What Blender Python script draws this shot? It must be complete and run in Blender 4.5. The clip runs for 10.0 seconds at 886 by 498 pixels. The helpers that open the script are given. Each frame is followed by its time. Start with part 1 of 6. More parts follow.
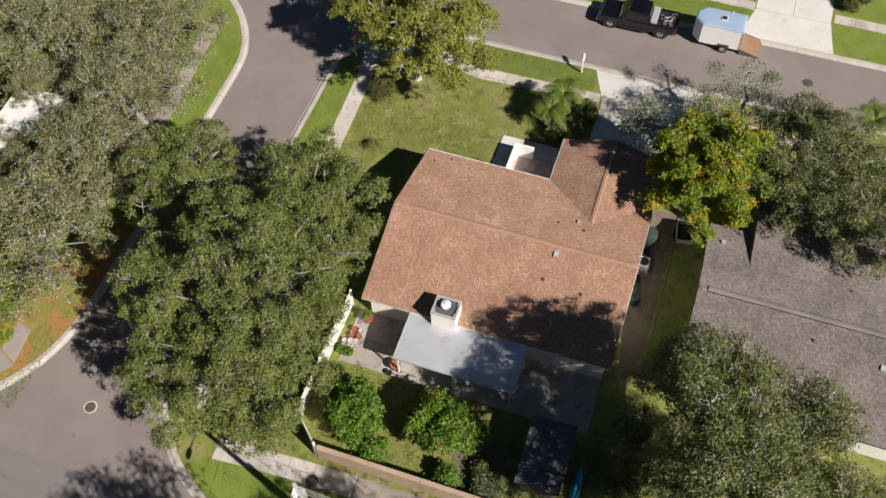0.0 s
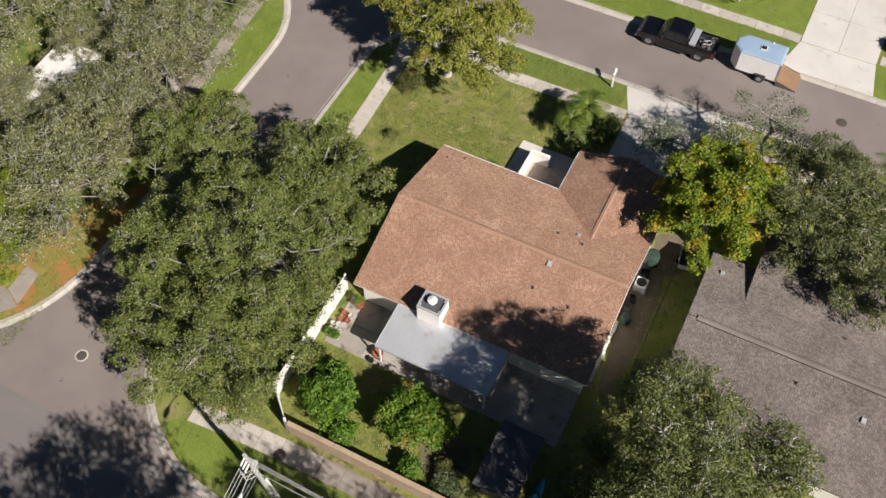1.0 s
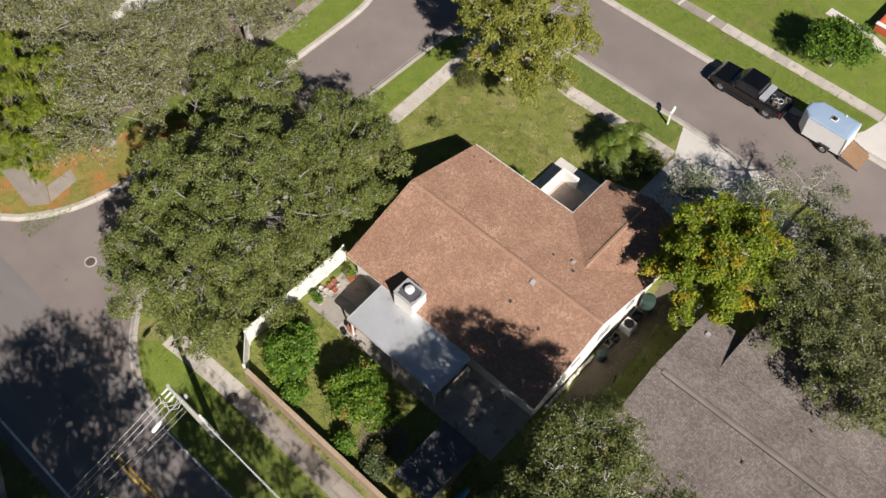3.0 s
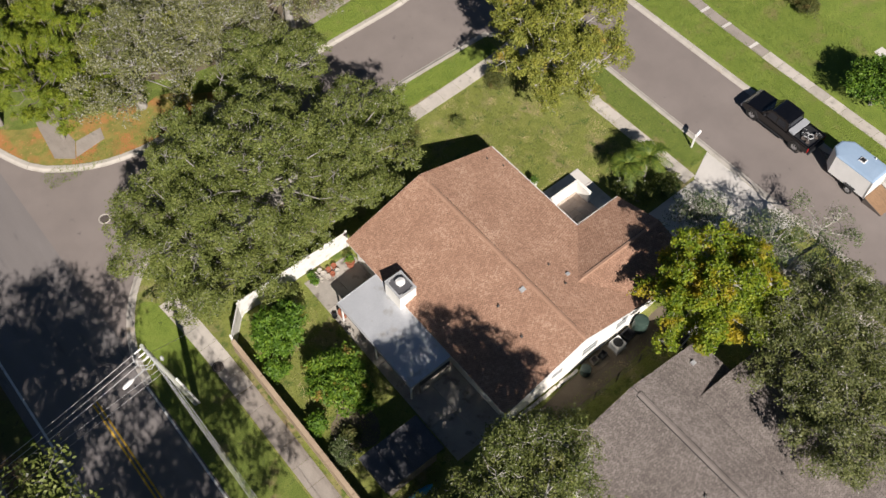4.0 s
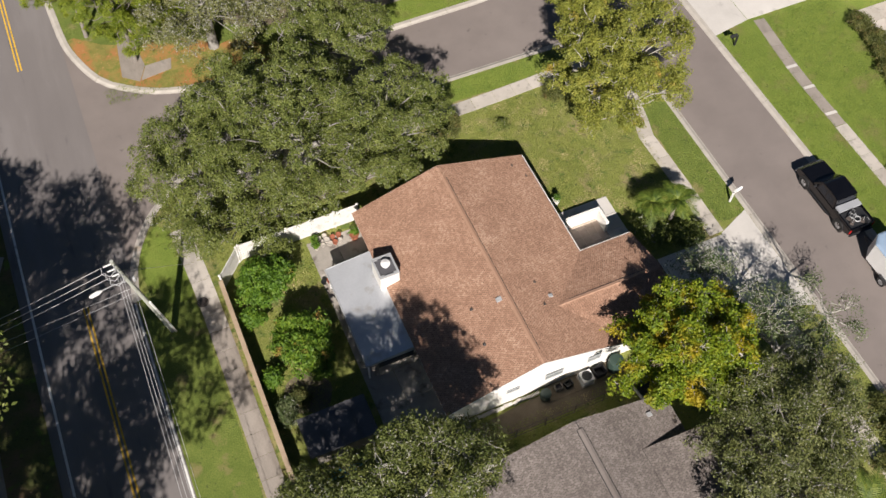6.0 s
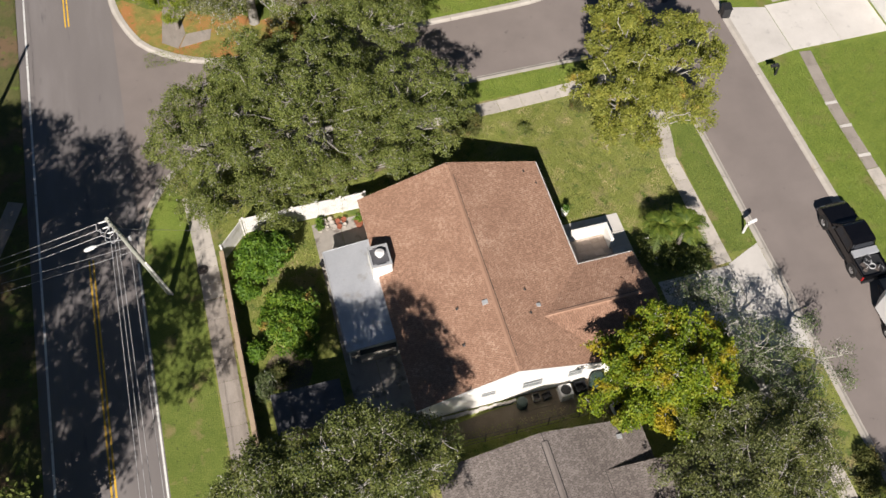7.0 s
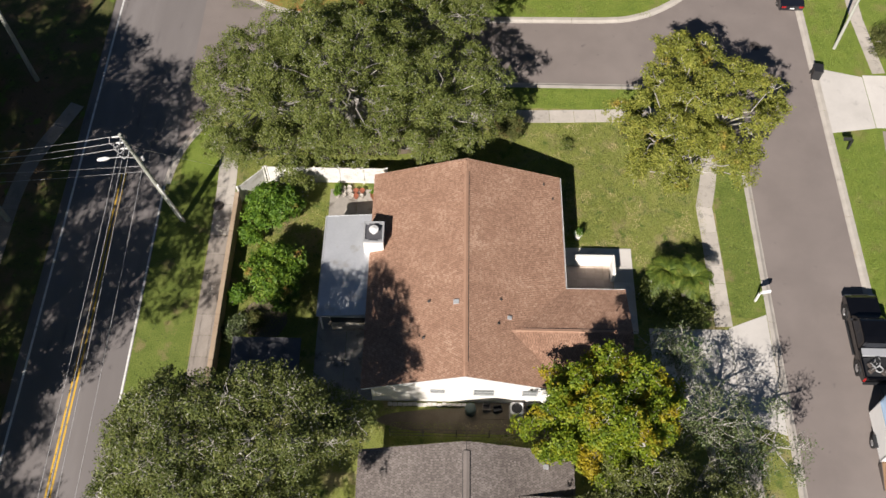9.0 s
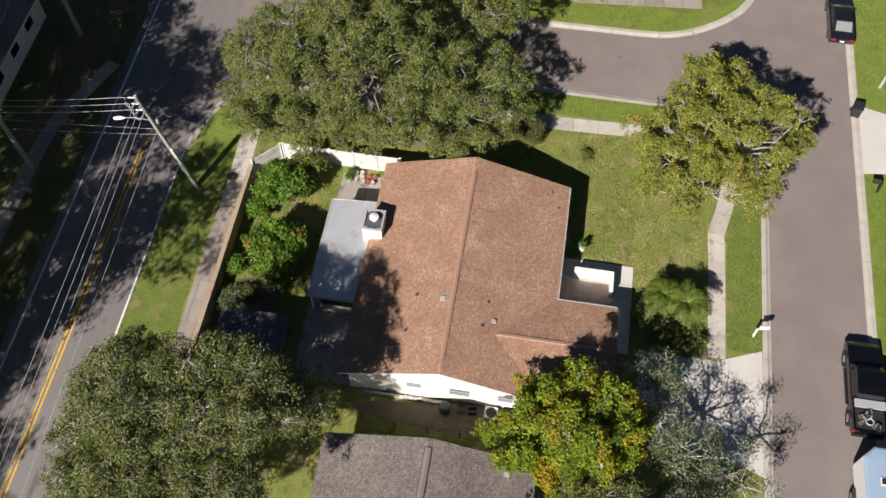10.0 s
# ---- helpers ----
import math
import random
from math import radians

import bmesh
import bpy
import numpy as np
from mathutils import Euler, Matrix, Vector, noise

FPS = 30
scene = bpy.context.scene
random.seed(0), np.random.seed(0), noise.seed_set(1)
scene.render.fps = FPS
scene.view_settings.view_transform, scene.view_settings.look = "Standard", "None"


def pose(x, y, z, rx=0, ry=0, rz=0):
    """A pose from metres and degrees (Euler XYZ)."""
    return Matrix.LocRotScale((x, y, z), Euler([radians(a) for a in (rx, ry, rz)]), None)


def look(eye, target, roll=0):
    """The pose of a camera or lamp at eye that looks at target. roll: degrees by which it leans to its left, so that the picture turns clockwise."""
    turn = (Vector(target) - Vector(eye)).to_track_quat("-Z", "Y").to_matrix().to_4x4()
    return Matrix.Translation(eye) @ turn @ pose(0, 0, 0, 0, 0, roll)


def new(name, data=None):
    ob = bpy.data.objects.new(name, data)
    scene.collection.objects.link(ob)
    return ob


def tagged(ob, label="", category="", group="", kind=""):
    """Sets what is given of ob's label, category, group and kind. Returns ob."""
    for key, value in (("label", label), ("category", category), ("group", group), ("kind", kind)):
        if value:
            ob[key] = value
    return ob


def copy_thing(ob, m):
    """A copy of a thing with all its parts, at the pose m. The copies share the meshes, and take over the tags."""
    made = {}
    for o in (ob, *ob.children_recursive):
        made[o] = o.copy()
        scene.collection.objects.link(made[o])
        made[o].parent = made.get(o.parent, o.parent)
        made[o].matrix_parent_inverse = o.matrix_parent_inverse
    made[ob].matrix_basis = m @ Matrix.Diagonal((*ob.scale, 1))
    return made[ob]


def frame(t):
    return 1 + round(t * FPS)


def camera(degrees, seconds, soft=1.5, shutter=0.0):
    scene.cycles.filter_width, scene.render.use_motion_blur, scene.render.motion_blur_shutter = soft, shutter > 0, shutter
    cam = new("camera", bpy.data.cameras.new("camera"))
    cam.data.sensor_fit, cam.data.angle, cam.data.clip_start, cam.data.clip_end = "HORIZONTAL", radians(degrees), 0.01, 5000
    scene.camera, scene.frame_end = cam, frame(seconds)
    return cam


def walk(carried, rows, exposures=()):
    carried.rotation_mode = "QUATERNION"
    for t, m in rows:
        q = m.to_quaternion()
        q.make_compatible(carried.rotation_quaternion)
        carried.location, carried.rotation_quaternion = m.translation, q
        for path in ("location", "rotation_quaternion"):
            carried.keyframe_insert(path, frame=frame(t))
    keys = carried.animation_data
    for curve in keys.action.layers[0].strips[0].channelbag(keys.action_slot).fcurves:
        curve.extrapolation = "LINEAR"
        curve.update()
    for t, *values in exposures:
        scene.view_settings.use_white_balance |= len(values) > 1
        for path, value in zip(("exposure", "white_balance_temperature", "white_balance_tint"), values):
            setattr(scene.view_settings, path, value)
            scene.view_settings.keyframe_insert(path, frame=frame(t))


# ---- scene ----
cam = camera(49.7, 10.0)
PATH = [
    (0, (-31.615, 0.448, 50.556), (-30.563, 0.828, 48.898), -1.3),
    (0.5, (-31.023, -1.468, 50.711), (-29.999, -1.027, 49.051), -0.5),
    (1, (-30.201, -3.387, 50.904), (-29.209, -2.885, 49.242), -0.1),
    (1.5, (-29.193, -5.285, 51.115), (-28.24, -4.72, 49.45), 0.2),
    (2, (-28.036, -7.138, 51.326), (-27.127, -6.515, 49.658), 0.4),
    (2.5, (-26.754, -8.929, 51.526), (-25.891, -8.249, 49.854), 0.6),
    (3, (-25.362, -10.642, 51.707), (-24.55, -9.91, 50.032), 0.7),
    (3.5, (-23.868, -12.264, 51.865), (-23.109, -11.482, 50.188), 0.8),
    (4, (-22.275, -13.784, 52.0), (-21.573, -12.955, 50.32), 0.9),
    (4.5, (-20.583, -15.191, 52.112), (-19.94, -14.32, 50.431), 1.0),
    (5, (-18.789, -16.477, 52.207), (-18.207, -15.567, 50.523), 1.1),
    (5.5, (-16.89, -17.634, 52.286), (-16.373, -16.69, 50.6), 1.2),
    (6, (-14.884, -18.656, 52.356), (-14.436, -17.681, 50.669), 1.2),
    (6.5, (-12.774, -19.534, 52.422), (-12.396, -18.534, 50.731), 1.3),
    (7, (-10.565, -20.262, 52.485), (-10.261, -19.241, 50.793), 1.2),
    (7.5, (-8.271, -20.832, 52.549), (-8.044, -19.795, 50.854), 1.2),
    (8, (-5.913, -21.233, 52.614), (-5.763, -20.187, 50.916), 1.1),
    (8.5, (-3.521, -21.456, 52.677), (-3.451, -20.406, 50.976), 0.9),
    (9, (-1.139, -21.487, 52.731), (-1.147, -20.441, 51.026), 0.7),
    (9.5, (1.178, -21.312, 52.766), (1.094, -20.276, 51.058), 0.6),
    (10, (3.359, -20.913, 52.768), (3.203, -19.892, 51.055), 0.5),
]
walk(cam, [(t, look(eye, target, roll)) for t, eye, target, roll in PATH])

# ---- light ----
SUN_EL, SUN_AZ = radians(37.6), radians(204.0)
world = bpy.data.worlds.new("sky")
scene.world = world
world.use_nodes = True
wn = world.node_tree
sky = wn.nodes.new("ShaderNodeTexSky")
sky.sky_type = "NISHITA"
sky.sun_disc = False
sky.ozone_density, sky.dust_density = 4.5, 0.3
sky.sun_elevation, sky.sun_rotation = SUN_EL, SUN_AZ
wn.links.new(sky.outputs[0], wn.nodes["Background"].inputs[0])
wn.nodes["Background"].inputs[1].default_value = 0.0205
sun = new("sun", bpy.data.lights.new("sun", "SUN"))
sun.data.energy, sun.data.angle, sun.data.color = 5.0, radians(0.53), (1.0, 0.915, 0.845)
TO_SUN = Vector((math.sin(SUN_AZ) * math.cos(SUN_EL), math.cos(SUN_AZ) * math.cos(SUN_EL), math.sin(SUN_EL)))
sun.matrix_world = look(TO_SUN * 80, (0, 0, 0))
scene.view_settings.exposure = 0.61


# ---- materials ----
def material(name, stops, scale=3.0, fine=40.0, rough=0.8, bump=0.3, metal=0.0, island=0.0, piece=0.0, mix=0.35, translucent=0.0, spots=None, stretch=None, coat=0.0, bump_scale=None, depth=0.02,
             pale=0.0, pale_colour=(0.5, 0.5, 0.5)):
    """Colour ramp over coarse noise, mixed with fine noise; island and piece vary the value from one piece to the next; pale: the share of pieces in another colour."""
    m = bpy.data.materials.new(name)
    m.use_nodes = True
    nt = m.node_tree
    n, l = nt.nodes, nt.links
    bsdf = n["Principled BSDF"]
    bsdf.inputs["Roughness"].default_value = rough
    bsdf.inputs["Metallic"].default_value = metal
    if coat:
        bsdf.inputs["Coat Weight"].default_value = coat
        bsdf.inputs["Coat Roughness"].default_value = 0.06
    geo = n.new("ShaderNodeNewGeometry")
    pos = geo.outputs["Position"]
    if stretch:
        mp = n.new("ShaderNodeMapping")
        mp.inputs["Scale"].default_value = stretch
        l.new(pos, mp.inputs["Vector"])
        pos = mp.outputs["Vector"]

    def tex(sc, detail=4.0, rgh=0.6):
        t = n.new("ShaderNodeTexNoise")
        t.inputs["Scale"].default_value = sc
        t.inputs["Detail"].default_value = detail
        t.inputs["Roughness"].default_value = rgh
        l.new(pos, t.inputs["Vector"])
        return t.outputs["Fac"]

    def math_(op, a, b):
        k = n.new("ShaderNodeMath")
        k.operation = op
        for i, v in enumerate((a, b)):
            if isinstance(v, (int, float)):
                k.inputs[i].default_value = v
            else:
                l.new(v, k.inputs[i])
        return k.outputs[0]

    coarse, grain = tex(scale), tex(fine, 3.0)
    fac = math_("ADD", math_("MULTIPLY", coarse, 1 - mix), math_("MULTIPLY", grain, mix))
    if island:
        fac = math_("ADD", fac, math_("MULTIPLY", math_("SUBTRACT", geo.outputs["Random Per Island"], 0.5), island))
    if piece:
        info = n.new("ShaderNodeObjectInfo")
        fac = math_("ADD", fac, math_("MULTIPLY", math_("SUBTRACT", info.outputs["Random"], 0.5), piece))
    ramp = n.new("ShaderNodeValToRGB")
    els = ramp.color_ramp.elements
    while len(els) < len(stops):
        els.new(0.5)
    for e, (p, c) in zip(els, stops):
        e.position, e.color = p, (*c, 1)
    l.new(fac, ramp.inputs[0])
    colour = ramp.outputs[0]
    for sc, lo, hi, c in spots or ():
        r2 = n.new("ShaderNodeMapRange")
        r2.inputs[1].default_value, r2.inputs[2].default_value = lo, hi
        l.new(tex(sc, 5.0), r2.inputs[0])
        mx = n.new("ShaderNodeMixRGB")
        mx.inputs[2].default_value = (*c, 1)
        l.new(r2.outputs[0], mx.inputs[0])
        l.new(colour, mx.inputs[1])
        colour = mx.outputs[0]
    if pale:
        some = math_("LESS_THAN", math_("FRACT", math_("MULTIPLY", geo.outputs["Random Per Island"], 37.0), 0.0), pale)
        mx = n.new("ShaderNodeMixRGB")
        mx.inputs[2].default_value = (*pale_colour, 1)
        l.new(some, mx.inputs[0])
        l.new(colour, mx.inputs[1])
        colour = mx.outputs[0]
    l.new(colour, bsdf.inputs["Base Color"])
    if bump:
        b = n.new("ShaderNodeBump")
        b.inputs["Strength"].default_value = bump
        b.inputs["Distance"].default_value = depth
        l.new(tex(bump_scale, 4.0) if bump_scale else grain, b.inputs["Height"])
        l.new(b.outputs[0], bsdf.inputs["Normal"])
    if translucent:
        tr = n.new("ShaderNodeBsdfTranslucent")
        l.new(colour, tr.inputs[0])
        ms = n.new("ShaderNodeMixShader")
        ms.inputs[0].default_value = translucent
        l.new(bsdf.outputs[0], ms.inputs[1])
        l.new(tr.outputs[0], ms.inputs[2])
        l.new(ms.outputs[0], n["Material Output"].inputs[0])
    return m


def leafy(name, dark, mid, light, odd, odd_from=0.6, odd_scale=0.45, tr=0.28, rough=0.62, island=0.2, pale=0.0, pale_colour=(0.46, 0.455, 0.40)):
    return material(name, [(0.28, dark), (0.5, mid), (0.72, light)], scale=1.7, fine=5.0, rough=rough, bump=0, island=island, mix=0.3,
                    translucent=tr, spots=[(odd_scale, odd_from, odd_from + 0.1, odd)] if odd else None, pale=pale, pale_colour=pale_colour)


M = dict(
    asphalt=material("asphalt", [(0.3, (0.172, 0.148, 0.137)), (0.7, (0.228, 0.197, 0.182))], scale=0.35, fine=60, bump=0.25, mix=0.4,
                     spots=[(0.12, 0.52, 0.75, (0.235, 0.204, 0.188)), (1.3, 0.66, 0.74, (0.135, 0.118, 0.11))]),
    main_asphalt=material("main_asphalt", [(0.3, (0.152, 0.138, 0.134)), (0.7, (0.203, 0.186, 0.180))], scale=0.5, fine=60, bump=0.25, mix=0.4,
                          stretch=(1.0, 0.16, 1.0), spots=[(0.5, 0.52, 0.75, (0.205, 0.19, 0.186)), (1.1, 0.60, 0.70, (0.118, 0.110, 0.110))]),
    concrete=material("concrete", [(0.25, (0.36, 0.33, 0.29)), (0.7, (0.52, 0.48, 0.43))], scale=0.9, fine=30, bump=0.2, piece=0.3,
                      spots=[(2.2, 0.56, 0.72, (0.25, 0.235, 0.21)), (0.4, 0.55, 0.7, (0.31, 0.29, 0.255))]),
    kerb=material("kerb_concrete", [(0.25, (0.31, 0.285, 0.25)), (0.7, (0.48, 0.447, 0.402))], scale=1.1, fine=25, bump=0.2, island=0.25,
                  spots=[(0.7, 0.6, 0.75, (0.33, 0.27, 0.2))]),
    drive=material("driveway_concrete", [(0.25, (0.46, 0.44, 0.41)), (0.7, (0.62, 0.595, 0.56))], scale=0.5, fine=30, bump=0.15, piece=0.2,
                   spots=[(0.9, 0.6, 0.75, (0.36, 0.345, 0.33))]),
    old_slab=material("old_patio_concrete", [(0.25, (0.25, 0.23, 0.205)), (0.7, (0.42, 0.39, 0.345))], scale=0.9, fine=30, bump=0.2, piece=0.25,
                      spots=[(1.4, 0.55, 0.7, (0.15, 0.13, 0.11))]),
    grass=material("grass", [(0.25, (0.098, 0.130, 0.023)), (0.5, (0.195, 0.222, 0.046)), (0.75, (0.300, 0.285, 0.090))], scale=0.9, fine=11, bump=1.0,
                   mix=0.55, rough=0.95, bump_scale=16, depth=0.07, spots=[(0.55, 0.52, 0.64, (0.31, 0.25, 0.13)), (1.1, 0.54, 0.64, (0.095, 0.14, 0.022)), (2.6, 0.60, 0.70, (0.06, 0.075, 0.02)), (5.0, 0.62, 0.68, (0.22, 0.19, 0.10))]),
    lush=material("lush_grass", [(0.25, (0.078, 0.125, 0.014)), (0.5, (0.155, 0.215, 0.028)), (0.75, (0.235, 0.270, 0.052))], scale=0.9, fine=11, bump=1.0,
                  mix=0.55, rough=0.95, bump_scale=16, depth=0.07, spots=[(0.5, 0.54, 0.70, (0.20, 0.19, 0.06)), (2.6, 0.62, 0.72, (0.06, 0.085, 0.015))]),
    verge=material("verge_grass", [(0.25, (0.066, 0.104, 0.014)), (0.5, (0.132, 0.176, 0.028)), (0.75, (0.215, 0.238, 0.058))], scale=0.9, fine=11, bump=1.0,
                   mix=0.55, rough=0.95, bump_scale=16, depth=0.07, spots=[(0.7, 0.57, 0.68, (0.22, 0.195, 0.075)), (2.6, 0.60, 0.70, (0.06, 0.08, 0.018))]),
    # leaf litter and grass, darkened to carry part of the tree shade
    wild=material("shade_dark_leafy_verge", [(0.25, (0.045, 0.060, 0.012)), (0.5, (0.085, 0.095, 0.024)), (0.75, (0.14, 0.125, 0.048))], scale=0.7, fine=11, bump=1.0,
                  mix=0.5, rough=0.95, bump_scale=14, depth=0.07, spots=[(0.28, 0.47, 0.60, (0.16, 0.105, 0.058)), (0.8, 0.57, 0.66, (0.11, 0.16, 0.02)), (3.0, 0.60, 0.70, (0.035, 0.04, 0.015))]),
    litter=material("needle_litter", [(0.25, (0.11, 0.12, 0.025)), (0.5, (0.21, 0.19, 0.045)), (0.75, (0.33, 0.24, 0.07))], scale=1.2, fine=12, bump=0.7, rough=0.95,
                    bump_scale=18, depth=0.04, spots=[(0.55, 0.46, 0.60, (0.36, 0.165, 0.055)), (1.9, 0.55, 0.66, (0.15, 0.175, 0.03)), (4.0, 0.60, 0.68, (0.44, 0.24, 0.10))]),
    # worn concrete; its dark tone also stands in for shade beyond the road
    worn_or_shaded_walk=material("worn_or_shaded_concrete", [(0.25, (0.20, 0.175, 0.15)), (0.7, (0.33, 0.295, 0.26))], scale=1.6, fine=22, bump=0.25, piece=0.22, stretch=(1.0, 0.45, 1.0),
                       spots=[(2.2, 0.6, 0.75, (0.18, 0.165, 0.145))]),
    tan_tile=material("tan_floor_tile", [(0.25, (0.38, 0.305, 0.25)), (0.7, (0.52, 0.43, 0.365))], scale=1.5, fine=25, bump=0.1, piece=0.25),
    soil=material("bare_soil", [(0.3, (0.10, 0.08, 0.055)), (0.7, (0.20, 0.165, 0.115))], scale=0.8, fine=14, bump=0.6, rough=0.95),
    shingle=material("brown_shingle", [(0.22, (0.27, 0.155, 0.104)), (0.45, (0.335, 0.198, 0.134)), (0.62, (0.395, 0.242, 0.166)), (0.80, (0.50, 0.335, 0.24))], scale=0.5, fine=14,
                     bump=0.4, island=0.36, mix=0.3, rough=0.9),
    cap=material("brown_ridge_cap", [(0.3, (0.325, 0.195, 0.132)), (0.7, (0.43, 0.266, 0.184))], scale=0.8, fine=16, bump=0.4, piece=0.4, rough=0.9),
    grey_shingle=material("grey_shingle", [(0.22, (0.115, 0.097, 0.088)), (0.5, (0.182, 0.157, 0.143)), (0.8, (0.275, 0.242, 0.222))], scale=0.4, fine=14, bump=0.4, island=0.34,
                          mix=0.3, rough=0.9),
    white=material("white_stucco", [(0.3, (0.72, 0.70, 0.65)), (0.7, (0.83, 0.81, 0.77))], scale=1.2, fine=50, bump=0.25, rough=0.85,
                   spots=[(1.6, 0.66, 0.8, (0.60, 0.56, 0.49))]),
    white_paint=material("white_paint", [(0.3, (0.70, 0.70, 0.69)), (0.7, (0.80, 0.80, 0.79))], scale=1.5, fine=30, bump=0.05, rough=0.45),
    vinyl=material("white_vinyl", [(0.3, (0.62, 0.61, 0.59)), (0.7, (0.74, 0.73, 0.71))], scale=1.5, fine=20, bump=0.05, rough=0.5, spots=[(2.0, 0.52, 0.7, (0.50, 0.49, 0.43))]),
    panel=material("patio_roof_sheet", [(0.3, (0.50, 0.52, 0.55)), (0.7, (0.62, 0.64, 0.67))], scale=0.8, fine=10, bump=0.08, rough=0.36, metal=0.4,
                   spots=[(0.9, 0.56, 0.74, (0.40, 0.385, 0.36))]),
    tan=material("tan_masonry", [(0.3, (0.30, 0.22, 0.15)), (0.7, (0.44, 0.34, 0.24))], scale=1.2, fine=25, bump=0.3, spots=[(1.8, 0.6, 0.75, (0.22, 0.15, 0.10))]),
    redbrick=material("red_brown_masonry", [(0.3, (0.16, 0.07, 0.045)), (0.7, (0.26, 0.12, 0.075))], scale=1.5, fine=25, bump=0.3),
    terracotta=material("terracotta", [(0.3, (0.26, 0.085, 0.045)), (0.7, (0.36, 0.13, 0.075))], scale=3, fine=25, bump=0.1, rough=0.7),
    dark=material("dark_plastic", [(0.3, (0.014, 0.015, 0.017)), (0.7, (0.03, 0.031, 0.034))], scale=4, fine=25, bump=0.05, rough=0.45),
    black_paint=material("black_car_paint", [(0.3, (0.003, 0.003, 0.004)), (0.7, (0.005, 0.005, 0.006))], scale=2, fine=40, bump=0, rough=0.2, coat=0.8),
    navy_paint=material("dark_blue_car_paint", [(0.3, (0.006, 0.007, 0.012)), (0.7, (0.01, 0.012, 0.02))], scale=2, fine=40, bump=0, rough=0.35, coat=0.8),
    glass=material("tinted_glass", [(0.3, (0.012, 0.014, 0.018)), (0.7, (0.02, 0.022, 0.028))], scale=1, fine=4, bump=0, rough=0.06),
    window=material("window_glass", [(0.3, (0.16, 0.18, 0.18)), (0.7, (0.26, 0.28, 0.28))], scale=1, fine=4, bump=0, rough=0.08),
    rubber=material("rubber", [(0.3, (0.012, 0.012, 0.012)), (0.7, (0.025, 0.025, 0.025))], scale=6, fine=40, bump=0.1, rough=0.8),
    chrome=material("bare_metal", [(0.3, (0.52, 0.53, 0.55)), (0.7, (0.66, 0.67, 0.69))], scale=4, fine=30, bump=0.03, rough=0.3, metal=0.9),
    galvanised=material("galvanised_steel", [(0.3, (0.34, 0.35, 0.36)), (0.7, (0.50, 0.51, 0.52))], scale=4, fine=20, bump=0.05, rough=0.45, metal=0.15),
    underlay=material("roof_underlay", [(0.3, (0.085, 0.05, 0.034)), (0.7, (0.13, 0.076, 0.052))], scale=2, fine=20, bump=0.1),
    grey_underlay=material("grey_roof_underlay", [(0.3, (0.045, 0.040, 0.037)), (0.7, (0.075, 0.068, 0.062))], scale=2, fine=20, bump=0.1),
    blue_roof=material("pale_blue_sheet", [(0.3, (0.25, 0.35, 0.48)), (0.7, (0.31, 0.41, 0.54))], scale=1, fine=12, bump=0.03, rough=0.35),
    wire=material("wire", [(0.3, (0.45, 0.45, 0.46)), (0.7, (0.60, 0.60, 0.61))], scale=2, fine=10, bump=0, rough=0.4),
    plywood=material("weathered_plywood", [(0.3, (0.16, 0.096, 0.052)), (0.7, (0.29, 0.178, 0.10))], scale=2.5, fine=20, bump=0.2, stretch=(6, 1, 1), spots=[(1.4, 0.6, 0.7, (0.16, 0.10, 0.06))]),
    pole=material("weathered_pole_wood", [(0.3, (0.27, 0.28, 0.24)), (0.7, (0.44, 0.45, 0.40))], scale=3, fine=20, bump=0.3, stretch=(6, 6, 0.6)),
    grey_wood=material("grey_weathered_wood", [(0.3, (0.13, 0.115, 0.10)), (0.7, (0.26, 0.235, 0.21))], scale=3, fine=20, bump=0.3),
    bark=material("oak_bark", [(0.3, (0.13, 0.12, 0.105)), (0.7, (0.36, 0.345, 0.32))], scale=3, fine=18, bump=0.6, rough=0.95),
    pale_bark=material("lichen_pale_bark", [(0.3, (0.24, 0.225, 0.20)), (0.7, (0.50, 0.48, 0.44))], scale=3, fine=18, bump=0.6, rough=0.95),
    shed_roof=material("dark_shed_roof", [(0.3, (0.06, 0.06, 0.068)), (0.7, (0.11, 0.11, 0.12))], scale=1.0, fine=14, bump=0.2, rough=0.7),
    blue=material("blue_plastic", [(0.3, (0.02, 0.22, 0.42)), (0.7, (0.04, 0.33, 0.55))], scale=4, fine=20, bump=0.03, rough=0.4),
    green=material("dark_green_plastic", [(0.3, (0.028, 0.050, 0.042)), (0.7, (0.050, 0.080, 0.066))], scale=4, fine=20, bump=0.03, rough=0.4),
    red_light=material("red_lens", [(0.3, (0.30, 0.01, 0.01)), (0.7, (0.40, 0.02, 0.02))], scale=4, fine=20, bump=0, rough=0.15),
    red=material("red_painted_masonry", [(0.3, (0.42, 0.07, 0.03)), (0.7, (0.56, 0.12, 0.05))], scale=2, fine=25, bump=0.2),
    stop_red=material("red_sign_face", [(0.3, (0.42, 0.02, 0.03)), (0.7, (0.5, 0.03, 0.04))], scale=2, fine=25, bump=0, rough=0.4),
    sign_green=material("green_sign_face", [(0.3, (0.01, 0.22, 0.12)), (0.7, (0.02, 0.28, 0.15))], scale=2, fine=25, bump=0, rough=0.4),
    line_white=material("white_road_line", [(0.3, (0.56, 0.56, 0.54)), (0.6, (0.74, 0.74, 0.72))], scale=2, fine=25, bump=0.1, spots=[(3.5, 0.60, 0.70, (0.24, 0.23, 0.22))]),
    line_yellow=material("yellow_road_line", [(0.3, (0.56, 0.34, 0.03)), (0.6, (0.70, 0.43, 0.05))], scale=2, fine=25, bump=0.1, spots=[(3.5, 0.58, 0.68, (0.26, 0.19, 0.08))]),
